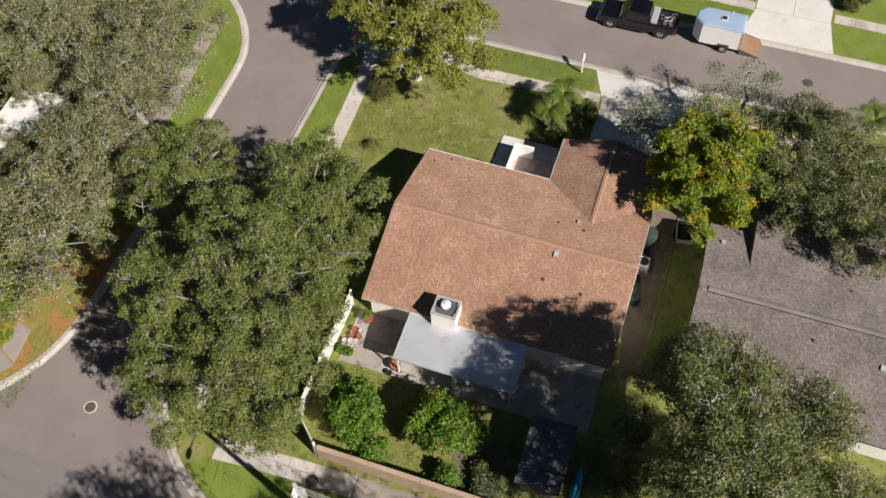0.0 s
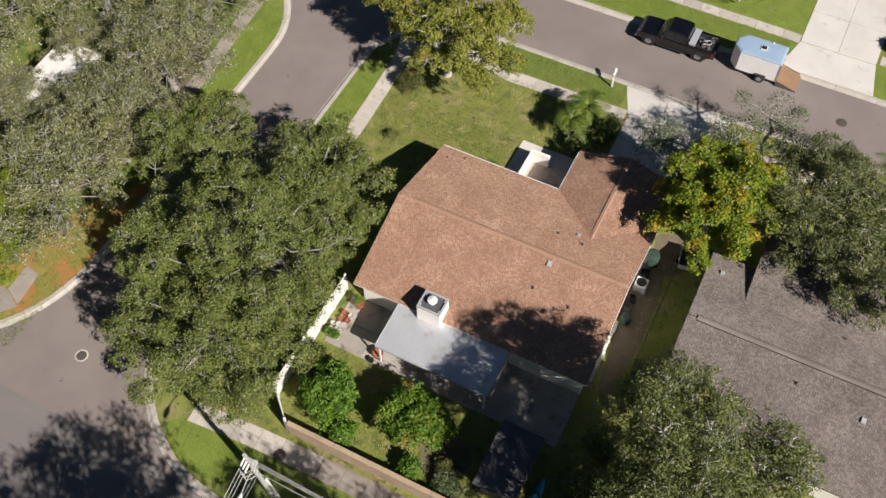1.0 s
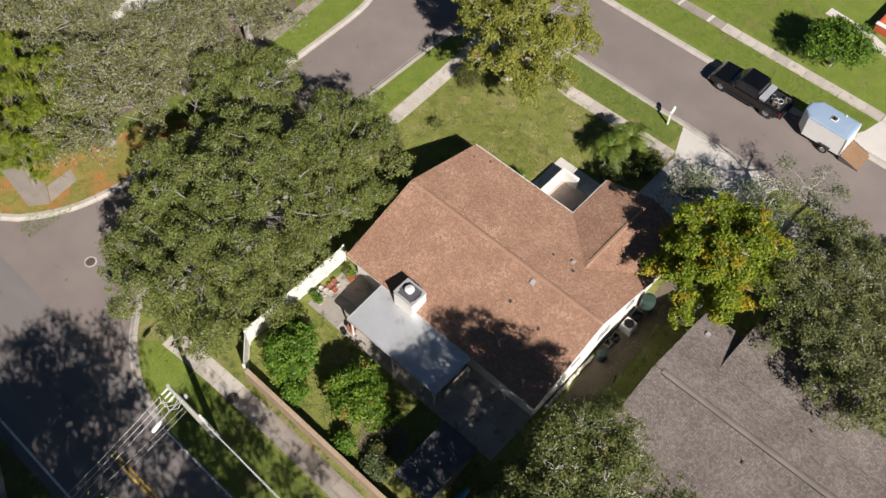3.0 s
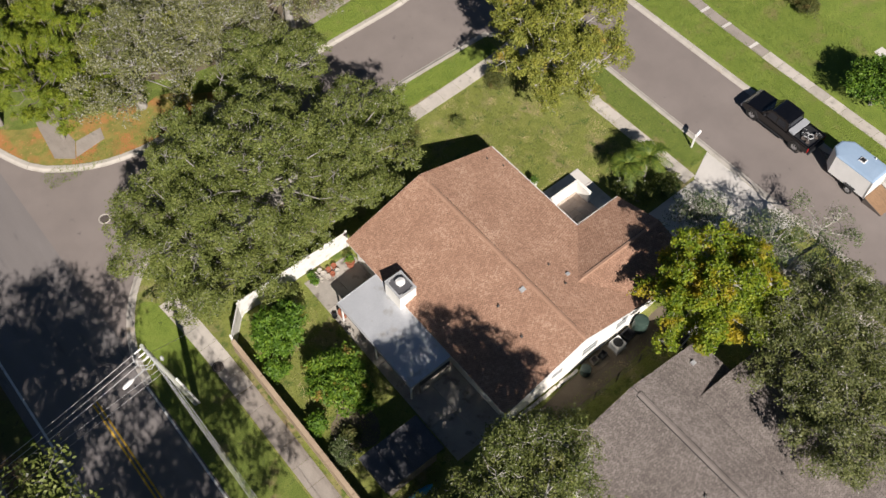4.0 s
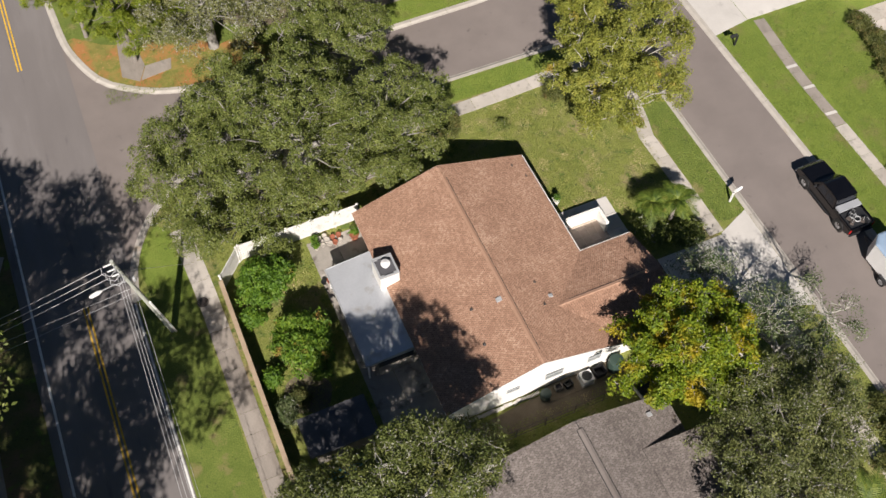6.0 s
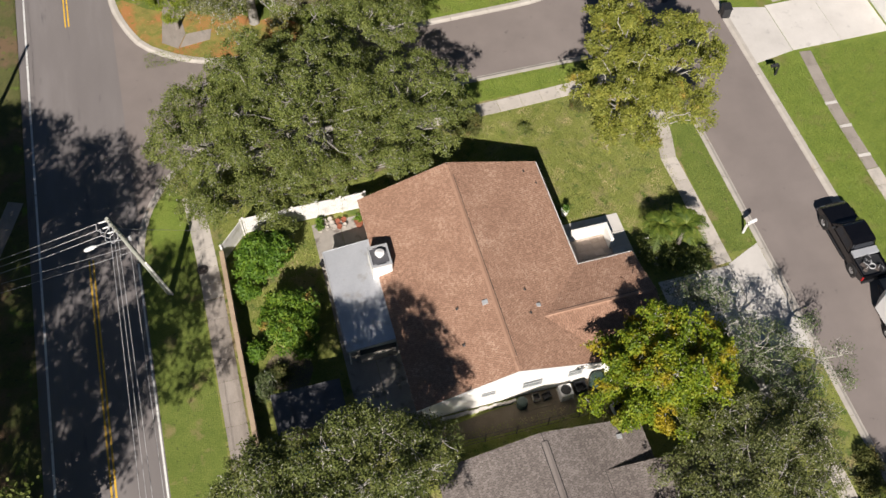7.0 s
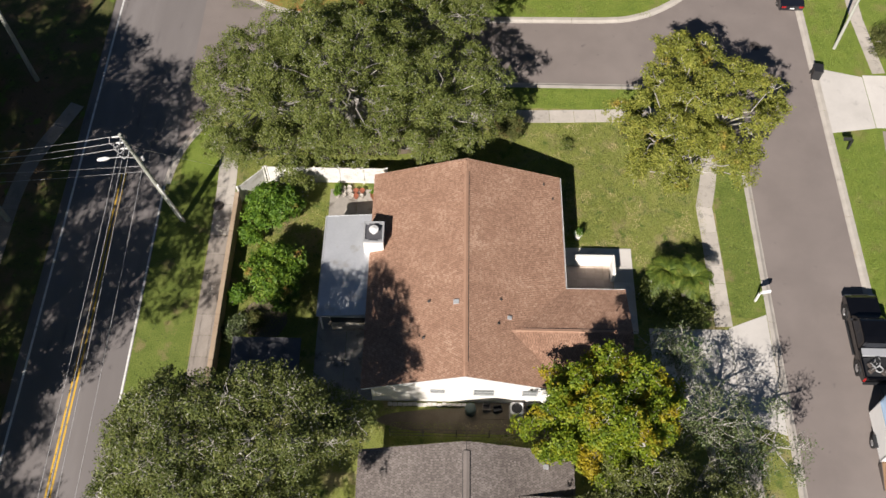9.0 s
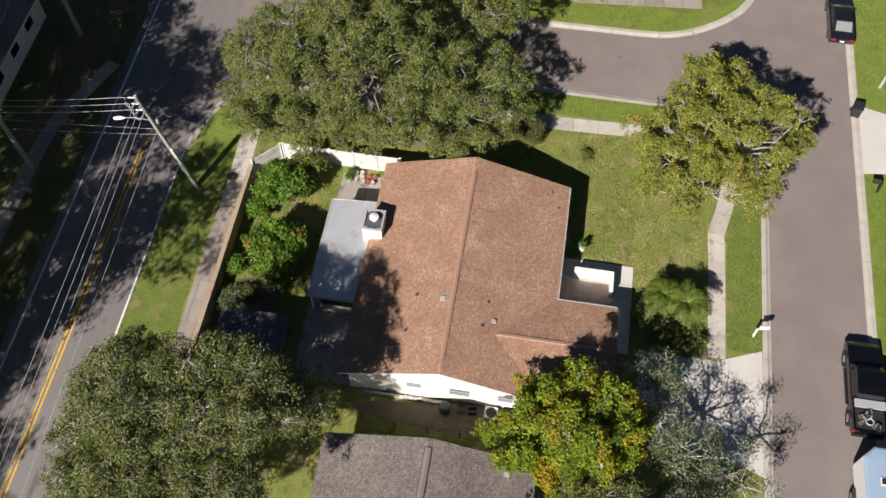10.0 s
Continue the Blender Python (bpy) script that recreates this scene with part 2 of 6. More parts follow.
    iron=material("cast_iron", [(0.3, (0.06, 0.05, 0.045)), (0.7, (0.12, 0.10, 0.09))], scale=6, fine=30, bump=0.4, rough=0.7),
    oak=leafy("oak_leaf", (0.054, 0.080, 0.013), (0.142, 0.176, 0.034), (0.285, 0.312, 0.092), (0.17, 0.175, 0.04), 0.66, pale=0.035, pale_colour=(0.33, 0.34, 0.28)),
    yard_oak=leafy("yard_oak_leaf", (0.038, 0.058, 0.010), (0.105, 0.132, 0.026), (0.225, 0.242, 0.068), (0.17, 0.175, 0.04), 0.6, tr=0.22, pale=0.05, pale_colour=(0.33, 0.33, 0.27)),
    moss_oak=leafy("mossy_oak_leaf", (0.058, 0.074, 0.014), (0.158, 0.170, 0.052), (0.320, 0.318, 0.150), (0.20, 0.21, 0.035), 0.58, tr=0.2, pale=0.15, pale_colour=(0.37, 0.37, 0.33)),
    grey_oak=leafy("grey_mossy_leaf", (0.036, 0.064, 0.014), (0.092, 0.128, 0.040), (0.23, 0.255, 0.130), (0.06, 0.115, 0.02), 0.54, 0.5, tr=0.2, pale=0.06, pale_colour=(0.36, 0.36, 0.32)),
    green_oak=leafy("green_mossy_leaf", (0.044, 0.062, 0.013), (0.112, 0.132, 0.034), (0.25, 0.26, 0.095), (0.14, 0.16, 0.03), 0.6, tr=0.2, pale=0.05, pale_colour=(0.34, 0.34, 0.29)),
    lime=leafy("yellowing_leaf", (0.046, 0.096, 0.005), (0.160, 0.232, 0.009), (0.360, 0.370, 0.016), (0.36, 0.285, 0.012), 0.53, 0.55, tr=0.3, island=0.16),
    olive=leafy("olive_yellow_leaf", (0.088, 0.114, 0.016), (0.222, 0.244, 0.036), (0.385, 0.375, 0.070), (0.38, 0.28, 0.05), 0.60, 0.6),
    pine=leafy("pine_needle", (0.070, 0.118, 0.008), (0.175, 0.230, 0.014), (0.31, 0.335, 0.030), (0.30, 0.20, 0.04), 0.66, 0.9),
    fresh=leafy("fresh_green_leaf", (0.032, 0.086, 0.006), (0.092, 0.185, 0.012), (0.205, 0.320, 0.026), (0.34, 0.24, 0.05), 0.66, 1.1),
    flush=leafy("flushing_mango_leaf", (0.034, 0.088, 0.007), (0.100, 0.190, 0.012), (0.23, 0.320, 0.026), (0.42, 0.24, 0.07), 0.57, 1.0),
    palm=leafy("palm_leaf", (0.040, 0.078, 0.008), (0.100, 0.150, 0.016), (0.23, 0.265, 0.04), (0.26, 0.17, 0.05), 0.62, 0.9),
    hedge=leafy("hedge_leaf", (0.045, 0.060, 0.012), (0.100, 0.115, 0.026), (0.19, 0.185, 0.05), (0.22, 0.17, 0.06), 0.56, 1.2),
    blade=leafy("grass_blade", (0.085, 0.125, 0.017), (0.185, 0.215, 0.036), (0.34, 0.32, 0.09), (0.44, 0.36, 0.18), 0.52, 0.5),
    lush_blade=leafy("lush_grass_blade", (0.068, 0.120, 0.011), (0.145, 0.205, 0.024), (0.25, 0.28, 0.048), None),
)


# ---- building helpers ----
def link(name, mesh, mat, parent=None, label=""):
    ob = new(name, mesh)
    if mat is not None and not mesh.materials:
        mesh.materials.append(mat)
    if parent is not None:
        ob.parent = parent
    if label:
        ob["label"] = label
    return ob


def part(name, bm, mat, parent, label="", smooth=False):
    """Links a bmesh as one mesh object under a thing or a part."""
    mesh = bpy.data.meshes.new(name)
    bmesh.ops.recalc_face_normals(bm, faces=bm.faces)
    bm.to_mesh(mesh)
    bm.free()
    if smooth:
        for p in mesh.polygons:
            p.use_smooth = True
    return link(name, mesh, mat, parent, label)


def thing(name, at, label, category, group="", kind="", turn=0.0):
    ob = new(name)
    ob.empty_display_size = 0.3
    ob.matrix_world = pose(*at, 0, 0, turn)
    return tagged(ob, label, category, group, kind)


def box(x0, x1, y0, y1, z0, z1, bevel=0.0, bm=None):
    bm = bm or bmesh.new()
    r = bmesh.ops.create_cube(bm, size=1.0)
    for v in r["verts"]:
        v.co = Vector(((x0 + x1) / 2 + v.co.x * (x1 - x0), (y0 + y1) / 2 + v.co.y * (y1 - y0), (z0 + z1) / 2 + v.co.z * (z1 - z0)))
    if bevel:
        edges = {e for v in r["verts"] for e in v.link_edges}
        bmesh.ops.bevel(bm, geom=list(edges), offset=bevel, segments=2, affect="EDGES", clamp_overlap=True)
    return bm


def tube(points, radii, sides=8, bm=None, cap=True):
    """A tapered tube through the points."""
    bm = bm or bmesh.new()
    pts = [Vector(p) for p in points]
    rings = []
    for i, p in enumerate(pts):
        d = (pts[min(i + 1, len(pts) - 1)] - pts[max(i - 1, 0)]).normalized()
        a = d.cross(Vector((0.31, 0.52, 0.8)) if abs(d.z) > 0.9 else Vector((0, 0, 1))).normalized()
        b = d.cross(a)
        r = radii[i] if isinstance(radii, (list, tuple)) else radii
        rings.append([bm.verts.new(p + (a * math.cos(k * math.tau / sides) + b * math.sin(k * math.tau / sides)) * r) for k in range(sides)])
    for r0, r1 in zip(rings, rings[1:]):
        for k in range(sides):
            bm.faces.new((r0[k], r0[(k + 1) % sides], r1[(k + 1) % sides], r1[k]))
    if cap:
        bm.faces.new(rings[0][::-1])
        bm.faces.new(rings[-1])
    return bm


def lathe(profile, sides=20, bm=None, at=(0, 0, 0)):
    """A turned shape from (radius, height) pairs."""
    bm = bm or bmesh.new()
    rings = []
    for r, z in profile:
        if r < 1e-4:
            rings.append([bm.verts.new((at[0], at[1], at[2] + z))])
        else:
            rings.append([bm.verts.new((at[0] + r * math.cos(k * math.tau / sides), at[1] + r * math.sin(k * math.tau / sides), at[2] + z)) for k in range(sides)])
    for a, b in zip(rings, rings[1:]):
        for k in range(sides):
            q = (k + 1) % sides
            if len(a) == 1:
                bm.faces.new((a[0], b[q], b[k]))
            elif len(b) == 1:
                bm.faces.new((a[k], a[q], b[0]))
            else:
                bm.faces.new((a[k], a[q], b[q], b[k]))
    return bm


def prism(points, z0, z1, bm=None):
    """An upright block over a plan outline; z1 is a height or a function of x and y."""
    bm = bm or bmesh.new()
    top = [bm.verts.new((x, y, z1(x, y) if callable(z1) else z1)) for x, y in points]
    low = [bm.verts.new((x, y, z0)) for x, y in points]
    bm.faces.new(top)
    bm.faces.new(low[::-1])
    for i in range(len(points)):
        j = (i + 1) % len(points)
        bm.faces.new((low[i], low[j], top[j], top[i]))
    return bm


def extrude(profile, y0, y1, bm=None):
    """An (x, z) outline pulled along y."""
    bm = bm or bmesh.new()
    a = [bm.verts.new((x, y0, z)) for x, z in profile]
    b = [bm.verts.new((x, y1, z)) for x, z in profile]
    bm.faces.new(a)
    bm.faces.new(b[::-1])
    for i in range(len(profile)):
        j = (i + 1) % len(profile)
        bm.faces.new((a[j], a[i], b[i], b[j]))
    return bm


def quads(name, verts, mat, parent=None, label=""):
    """One mesh of loose quads from an (n, 4, 3) array."""
    n = len(verts)
    mesh = bpy.data.meshes.new(name)
    mesh.vertices.add(4 * n)
    mesh.vertices.foreach_set("co", np.asarray(verts, np.float32).ravel())
    mesh.loops.add(4 * n)
    mesh.loops.foreach_set("vertex_index", np.arange(4 * n, dtype=np.int32))
    mesh.polygons.add(n)
    mesh.polygons.foreach_set("loop_start", np.arange(0, 4 * n, 4, dtype=np.int32))
    mesh.update(calc_edges=True)
    return link(name, mesh, mat, parent, label)


# ---- ground, roads, lots ----
LOW, ROAD = -0.14, -0.10


def sheet(name, x0, x1, y0, y1, z, mat, label, category, kind="structure"):
    bm = bmesh.new()
    bm.faces.new([bm.verts.new(p) for p in ((x0, y0, z), (x1, y0, z), (x1, y1, z), (x0, y1, z))])
    ob = part(name, bm, mat, None)
    return tagged(ob, label, category, kind=kind)


sheet("ground", -2500, 2500, -2500, 2500, LOW, M["grass"], "flat grassy ground reaching the horizon", "ground")
sheet("road", -19.95, 26.2, -120, 160, ROAD, M["asphalt"], "pale brownish asphalt residential street", "road")
sheet("road_main", -26.9, -19.95, -120, 160, ROAD + 0.002, M["main_asphalt"], "dark grey asphalt through road with painted lines", "road")

KERB_HOUSE = [(-20.1, 15.6), (-19.7, 18.0), (-18.5, 20.5), (-16.9, 22.4), (-14.6, 24.0), (-11.6, 24.8), (-8, 24.93), (12.3, 24.93), (14.4, 24.6), (16.3, 23.6),
              (17.8, 21.9), (18.8, 19.6), (19.1, 17), (19.1, 7), (19.05, -100)]
KERB_NORTH = [(-20.0, 100.0), (-20.0, 46.0), (-19.9, 42.5), (-19.55, 38.6), (-18.2, 35.0), (-16.6, 33.4), (-14.6, 32.2), (-12.2, 31.5), (-9.2, 31.3), (0, 31.35), (10, 31.5), (12.9, 31.9), (15.0, 32.9),
              (16.8, 34.3), (18.1, 36.0), (18.8, 38.2), (19.0, 41), (19.0, 150)]
KERB_EAST = [(25.5, -100), (25.5, 7), (25.5, 150)]


def smooth_line(pts, step):
    """Evenly spaced points on a Catmull-Rom line."""
    out = []
    P = [Vector((*p, 0)) for p in pts]
    P = [2 * P[0] - P[1]] + P + [2 * P[-1] - P[-2]]
    for a, b, c, d in zip(P, P[1:], P[2:], P[3:]):
        if (c - b).length > 8:
            a, d = 2 * b - c, 2 * c - b
        if (b - a).length > 30:
            a = 2 * b - c
        if (d - c).length > 30:
            d = 2 * c - b
        k = max(1, round((c - b).length / step))
        for i in range(k):
            t = i / k
            out.append(0.5 * ((2 * b) + (c - a) * t + (2 * a - 5 * b + 4 * c - d) * t * t + (3 * b - a - 3 * c + d) * t ** 3))
    return [(p.x, p.y) for p in out + [P[-2]]]


def kerb(name, pts, label, side):
    """A concrete kerb with a gutter, cast in lengths with narrow joints; side: +1 if the lot lies to the left of the line."""
    line = smooth_line(pts, 1.0)
    holder = tagged(new(name), label, "kerb", kind="structure")
    prof = [(-0.27, LOW), (-0.27, 0.008), (-0.24, 0.014), (-0.01, 0.012), (0.02, 0.006), (0.17, ROAD + 0.03), (0.27, ROAD + 0.012), (0.27, LOW)]
    for k in range(0, len(line) - 1, 3):
        seg = [Vector((*p, 0)) for p in line[k:k + 4]]
        bm = bmesh.new()
        rings = []
        for i, p in enumerate(seg):
            g = min(k + i + 1, len(line) - 1)
            d = (Vector((*line[g], 0)) - Vector((*line[max(k + i - 1, 0)], 0))).normalized()
            n = Vector((d.y, -d.x, 0)) * side
            if i == 0:
                p = p + d * 0.012
            elif i == len(seg) - 1:
                p = p - d * 0.012
            rings.append([bm.verts.new(p + n * w + Vector((0, 0, z))) for w, z in prof])
        for a, b in zip(rings, rings[1:]):
            for j in range(len(prof) - 1):
                bm.faces.new((a[j], a[j + 1], b[j + 1], b[j]))
        bm.faces.new(rings[0])
        bm.faces.new(rings[-1][::-1])
        part("kerbstone", bm, M["kerb"], holder)
    return line


line_a = kerb("kerb_1", KERB_HOUSE, "pale concrete kerb and gutter round the corner lot", -1)
line_b = kerb("kerb_2", KERB_NORTH, "pale concrete kerb and gutter along the wooded lot", 1)
line_c = kerb("kerb_3", KERB_EAST, "pale concrete kerb and gutter in front of the houses opposite", -1)


def lot(name, outline, mat, label):
    return tagged(part(name, prism(outline, LOW, 0.0), mat, None), label, "lawn", kind="structure")


lot("lawn", line_a + [(-20.1, -100)], M["grass"], "mown lawn of the corner lot, patchy and dry in places")
lot("lawn_north", line_b + [(-20.0, 150)], M["verge"], "rough grass under the trees of the lot across the side street")
lot("lawn_east", line_c + [(300, 150), (300, -100)], M["lush"], "bright green mown lawns opposite")
sheet("verge_west", -300, -26.9, -120, 160, -0.07, M["wild"], "leaf-strewn rough verge beyond the main road, toned dark for tree shade", "lawn")


def patch(name, cx, cy, rx, ry, mat, label, z, seed, turn=0.0, wob=0.22, n=40):
    """A thin irregular patch of another ground cover."""
    rng = random.Random(seed)
    ph = [(rng.uniform(0, 6.28), rng.uniform(0.4, 1.0) / k) for k in range(2, 9)]
    pts = []
    for i in range(n):
        a = i * math.tau / n
        r = 1 + wob * sum(w * math.sin((k + 2) * a + p) for k, (p, w) in enumerate(ph))
        x, y = rx * r * math.cos(a), ry * r * math.sin(a)
        pts.append((cx + x * math.cos(turn) - y * math.sin(turn), cy + x * math.sin(turn) + y * math.cos(turn)))
    return tagged(part(name, prism(pts, z - 0.02, z), mat, None), label, "ground cover", kind="structure")


def strip(name, x0, x1, y0, y1, z, mat, label):
    return tagged(part(name, box(x0, x1, y0, y1, z - 0.05, z), mat, None), label, "lawn", kind="structure")


strip("verge_north", 1.0, 14.0, 22.75, 24.66, 0.008, M["lush"], "bright green verge between sidewalk and kerb")
strip("verge_east", 16.62, 18.83, 6.25, 17.5, 0.008, M["verge"], "green verge between sidewalk and kerb")
strip("verge_road", -20.1, -16.7, -40, 15.5, 0.006, M["verge"], "green verge between the main road and the sidewalk")


def kerb_band(name, line, x0, x1, width, mat, label, z, seed):
    """Ground cover lying inside a kerb between two x, with a ragged inner edge."""
    rng = random.Random(seed)
    pts = [Vector((*p, 0)) for p in line if x0 < p[0] < x1 and p[1] < 46]
    outer, inner = [], []
    for k, p in enumerate(pts):
        d = (pts[min(k + 1, len(pts) - 1)] - pts[max(k - 1, 0)]).normalized()
        nrm = Vector((-d.y, d.x, 0))
        outer.append((p + nrm * 0.29)[:2])
        inner.append((p + nrm * (0.4 + width * rng.uniform(0.75, 1.15) * math.sin(math.pi * (k + 0.6) / (len(pts) + 0.2))))[:2])
    return tagged(part(name, prism(outer + inner[::-1], z - 0.02, z), mat, None), label, "ground cover", kind="structure")


kerb_band("verge_wooded", line_b, -6.0, 18.2, 2.6, M["lush"], "bright green verge along the wooded lot", 0.010, 4)
kerb_band("needle_litter", line_b, -19.8, -4.0, 5.2, M["litter"], "orange fallen pine needles scattered over grass along the kerb", 0.012, 3)
patch("bare_soil", 1.0, 36.8, 8.5, 2.2, M["soil"], "bare shaded soil under the oaks", 0.010, 7)
patch("verge_corner", -17.7, 17.4, 1.5, 3.2, M["lush"], "green grass between the sidewalk and the corner kerb", 0.011, 13, wob=0.1)
patch("bare_soil", -12.3, 5.6, 1.3, 1.6, M["soil"], "bare soil round the garden bush", 0.010, 13)
patch("bare_soil", -7.5, 21.0, 6.0, 2.6, M["soil"], "bare soil under the spreading oak", 0.010, 17)


def paving(name, cells, mat, label, category, top=0.022):
    """Cast slabs with open joints; cells: plan outlines."""
    holder = tagged(new(name), label, category, kind="structure")
    for c in cells:
        part("slab", prism(c, -0.08, top), mat, holder)
    return holder


def cells(x0, x1, y0, y1, nx, ny, gap=0.012):
    dx, dy = (x1 - x0) / nx, (y1 - y0) / ny
    return [[(x0 + i * dx + gap, y0 + j * dy + gap), (x0 + (i + 1) * dx - gap, y0 + j * dy + gap), (x0 + (i + 1) * dx - gap, y0 + (j + 1) * dy - gap),
             (x0 + i * dx + gap, y0 + (j + 1) * dy - gap)] for i in range(nx) for j in range(ny)]


def ribbon(pts, width, step, gap=0.012):
    line = smooth_line(pts, step)
    out = []
    side = []
    for i, p in enumerate(line):
        d = (Vector((*line[min(i + 1, len(line) - 1)], 0)) - Vector((*line[max(i - 1, 0)], 0))).normalized()
        side.append((Vector((*p, 0)), d, Vector((-d.y, d.x, 0)) * width / 2))
    for (p, d, n), (q, e, m) in zip(side, side[1:]):
        out.append([(v.x, v.y) for v in (p + n + d * gap, p - n + d * gap, q - m - e * gap, q + m - e * gap)])
    return out


paving("sidewalk_west", ribbon([(-15.95, 11.6), (-15.98, 14), (-16.1, 17), (-16.3, 19.8)], 1.25, 1.5), M["concrete"], "pale newer concrete sidewalk along the main road", "sidewalk")
paving("sidewalk_west_old", ribbon([(-15.9, -45), (-15.92, 0), (-15.95, 11.58)], 1.25, 1.5), M["worn_or_shaded_walk"], "worn darker concrete sidewalk along the main road", "sidewalk")
paving("sidewalk_north", ribbon([(-14.5, 21.9), (-6, 21.95), (4, 21.98), (10.5, 22.2), (13.6, 22.4)], 1.12, 1.5), M["concrete"], "pale concrete sidewalk along the side street", "sidewalk")
paving("sidewalk_corner", ribbon([(13.6, 22.4), (15.0, 22.6), (16.2, 23.0)], 1.1, 1.5), M["concrete"], "concrete ramp to the street corner", "sidewalk")
paving("sidewalk_east", ribbon([(15.2, 22.0), (16.3, 20.2), (16.75, 18.2), (16.35, 16.2), (15.92, 14.5), (15.98, 12.5), (16.02, 10), (16.06, 5.6)], 1.08, 1.5), M["concrete"], "curving pale concrete sidewalk", "sidewalk")
paving("sidewalk_far_south", ribbon([(16.4, -0.6), (16.4, -40)], 1.02, 1.5), M["concrete"], "concrete sidewalk before the neighbouring house", "sidewalk")
paving("sidewalk_opposite", ribbon([(29.75, 21.2), (29.25, 15.5), (29.2, 10.0)], 0.9, 1.5), M["worn_or_shaded_walk"], "stained grey concrete sidewalk opposite", "sidewalk")
paving("sidewalk_opposite_mid", ribbon([(29.2, 9.98), (29.2, 0), (29.15, -3.45)], 0.95, 1.5), M["concrete"], "pale concrete sidewalk opposite", "sidewalk")
for y in (16.1, 13.9, 11.2):
    paving("joint_repair", [[(28.8, y - 0.10), (29.68, y - 0.16), (29.70, y + 0.10), (28.8, y + 0.14)]], M["drive"], "white patch across a sidewalk joint", "sidewalk", 0.028)
paving("sidewalk_opposite_north", ribbon([(30.2, 26.6), (29.7, 32), (29.7, 70)], 0.95, 1.5), M["concrete"], "concrete sidewalk opposite, beyond the driveway", "sidewalk")
paving("sidewalk_opposite_south", ribbon([(29.6, -9.3), (29.6, -40)], 0.95, 1.5), M["concrete"], "concrete sidewalk opposite, south of the driveway", "sidewalk")
paving("sidewalk_wooded", ribbon([(2.0, 34.4), (6, 34.5), (14.6, 35.3)], 1.1, 1.5), M["worn_or_shaded_walk"], "concrete sidewalk under the oaks", "sidewalk")
paving("corner_ramp", [[(-16.5, 34.4), (-15.4, 33.5), (-14.7, 34.9), (-14.9, 37.7), (-16.05, 38.2)], [(-15.3, 33.55), (-13.0, 33.85), (-12.75, 34.9), (-14.66, 34.85)]],
       M["worn_or_shaded_walk"], "cracked concrete corner ramp among pine needles", "sidewalk", 0.03)
# dark worn concrete here so that the colour carries the path's shade
paving("sidewalk_beyond_road", ribbon([(-27.6, 22.4), (-28.4, 20.4), (-29.6, 17.4), (-30.1, 14.4), (-30.2, 9), (-30.6, -20)], 1.05, 1.5), M["worn_or_shaded_walk"], "concrete path beyond the main road, shade put into its colour", "sidewalk", -0.05)
drive = cells(11.4, 18.8, -0.4, 5.4, 3, 2)
drive[4:] = [[(16.35, -0.6), (18.8, -1.4), (18.8, 2.5), (16.35, 2.5)], [(16.35, 2.52), (18.8, 2.52), (18.8, 6.5), (16.35, 5.5)]]
paving("driveway", drive, M["drive"], "pale grey concrete driveway dappled with leaf shade", "driveway")
paving("driveway_opposite", [[(25.75, 21.0), (28.9, 21.5), (28.9, 26.2), (25.75, 27.0)]] + cells(28.93, 37.0, 21.5, 26.4, 2, 1), M["drive"], "wide white concrete driveway opposite", "driveway")
paving("driveway_opposite_south", [[(25.75, -9.6), (28.9, -9.1), (28.9, -3.5), (27.2, -3.1), (25.75, -2.3)]] + cells(28.93, 40.0, -9.1, -3.5, 3, 2), M["drive"], "wide white concrete driveway opposite with leaf shade", "driveway")


# road paint and covers
def road_line(name, x, y0, y1, w, mat, label):
    holder = tagged(new(name), label, "road marking", kind="structure")
    y = y0
    while y < y1 - 0.01:
        e = min(y + 4.0, y1)
        part("stripe", box(x - w / 2, x + w / 2, y, e, ROAD - 0.01, ROAD + 0.007), mat, holder)
        y = e
    return holder


road_line("edge_line_west", -26.3, -60, 20.2, 0.14, M["line_white"], "worn white edge line")
road_line("edge_line_far", -26.3, 20.2, 80, 0.14, M["line_white"], "worn white edge line")
road_line("edge_line_east", -20.25, -60, 15.5, 0.12, M["line_white"], "worn white edge line beside the verge")
road_line("centre_line_a", -23.27, -60, 16.5, 0.11, M["line_yellow"], "double yellow centre line")
road_line("centre_line_b", -23.02, -60, 16.5, 0.11, M["line_yellow"], "double yellow centre line")
road_line("centre_line_c", -23.35, 38.0, 90, 0.11, M["line_yellow"], "double yellow centre line")
road_line("centre_line_d", -23.10, 38.0, 90, 0.11, M["line_yellow"], "double yellow centre line")


def manhole(x, y, z, r, label, ring="concrete"):
    t = thing("manhole_cover", (x, y, z), label, "manhole cover")
    part("frame", lathe([(r + 0.09, -0.02), (r + 0.09, 0.008), (r, 0.010), (r, -0.02)], 28), M[ring], t, "worn ring")
    bm = lathe([(r - 0.015, -0.02), (r - 0.015, 0.012), (0, 0.014)], 28)
    for i in range(-3, 4):
        box(-r * 0.7, r * 0.7, i * r * 0.2 - 0.012, i * r * 0.2 + 0.012, 0.010, 0.020, bm=bm)
    part("lid", bm, M["iron"], t)


manhole(-16.3, 27.85, ROAD + 0.006, 0.32, "round iron manhole cover in the side street")
manhole(-16.33, 13.9, 0.024, 0.27, "round iron utility cover in the sidewalk", "iron")
manhole(22.4, -8.2, ROAD + 0.006, 0.30, "round iron manhole cover in the street", "iron")
manhole(21.6, 29.2, ROAD + 0.006, 0.34, "round iron manhole cover near the corner", "iron")


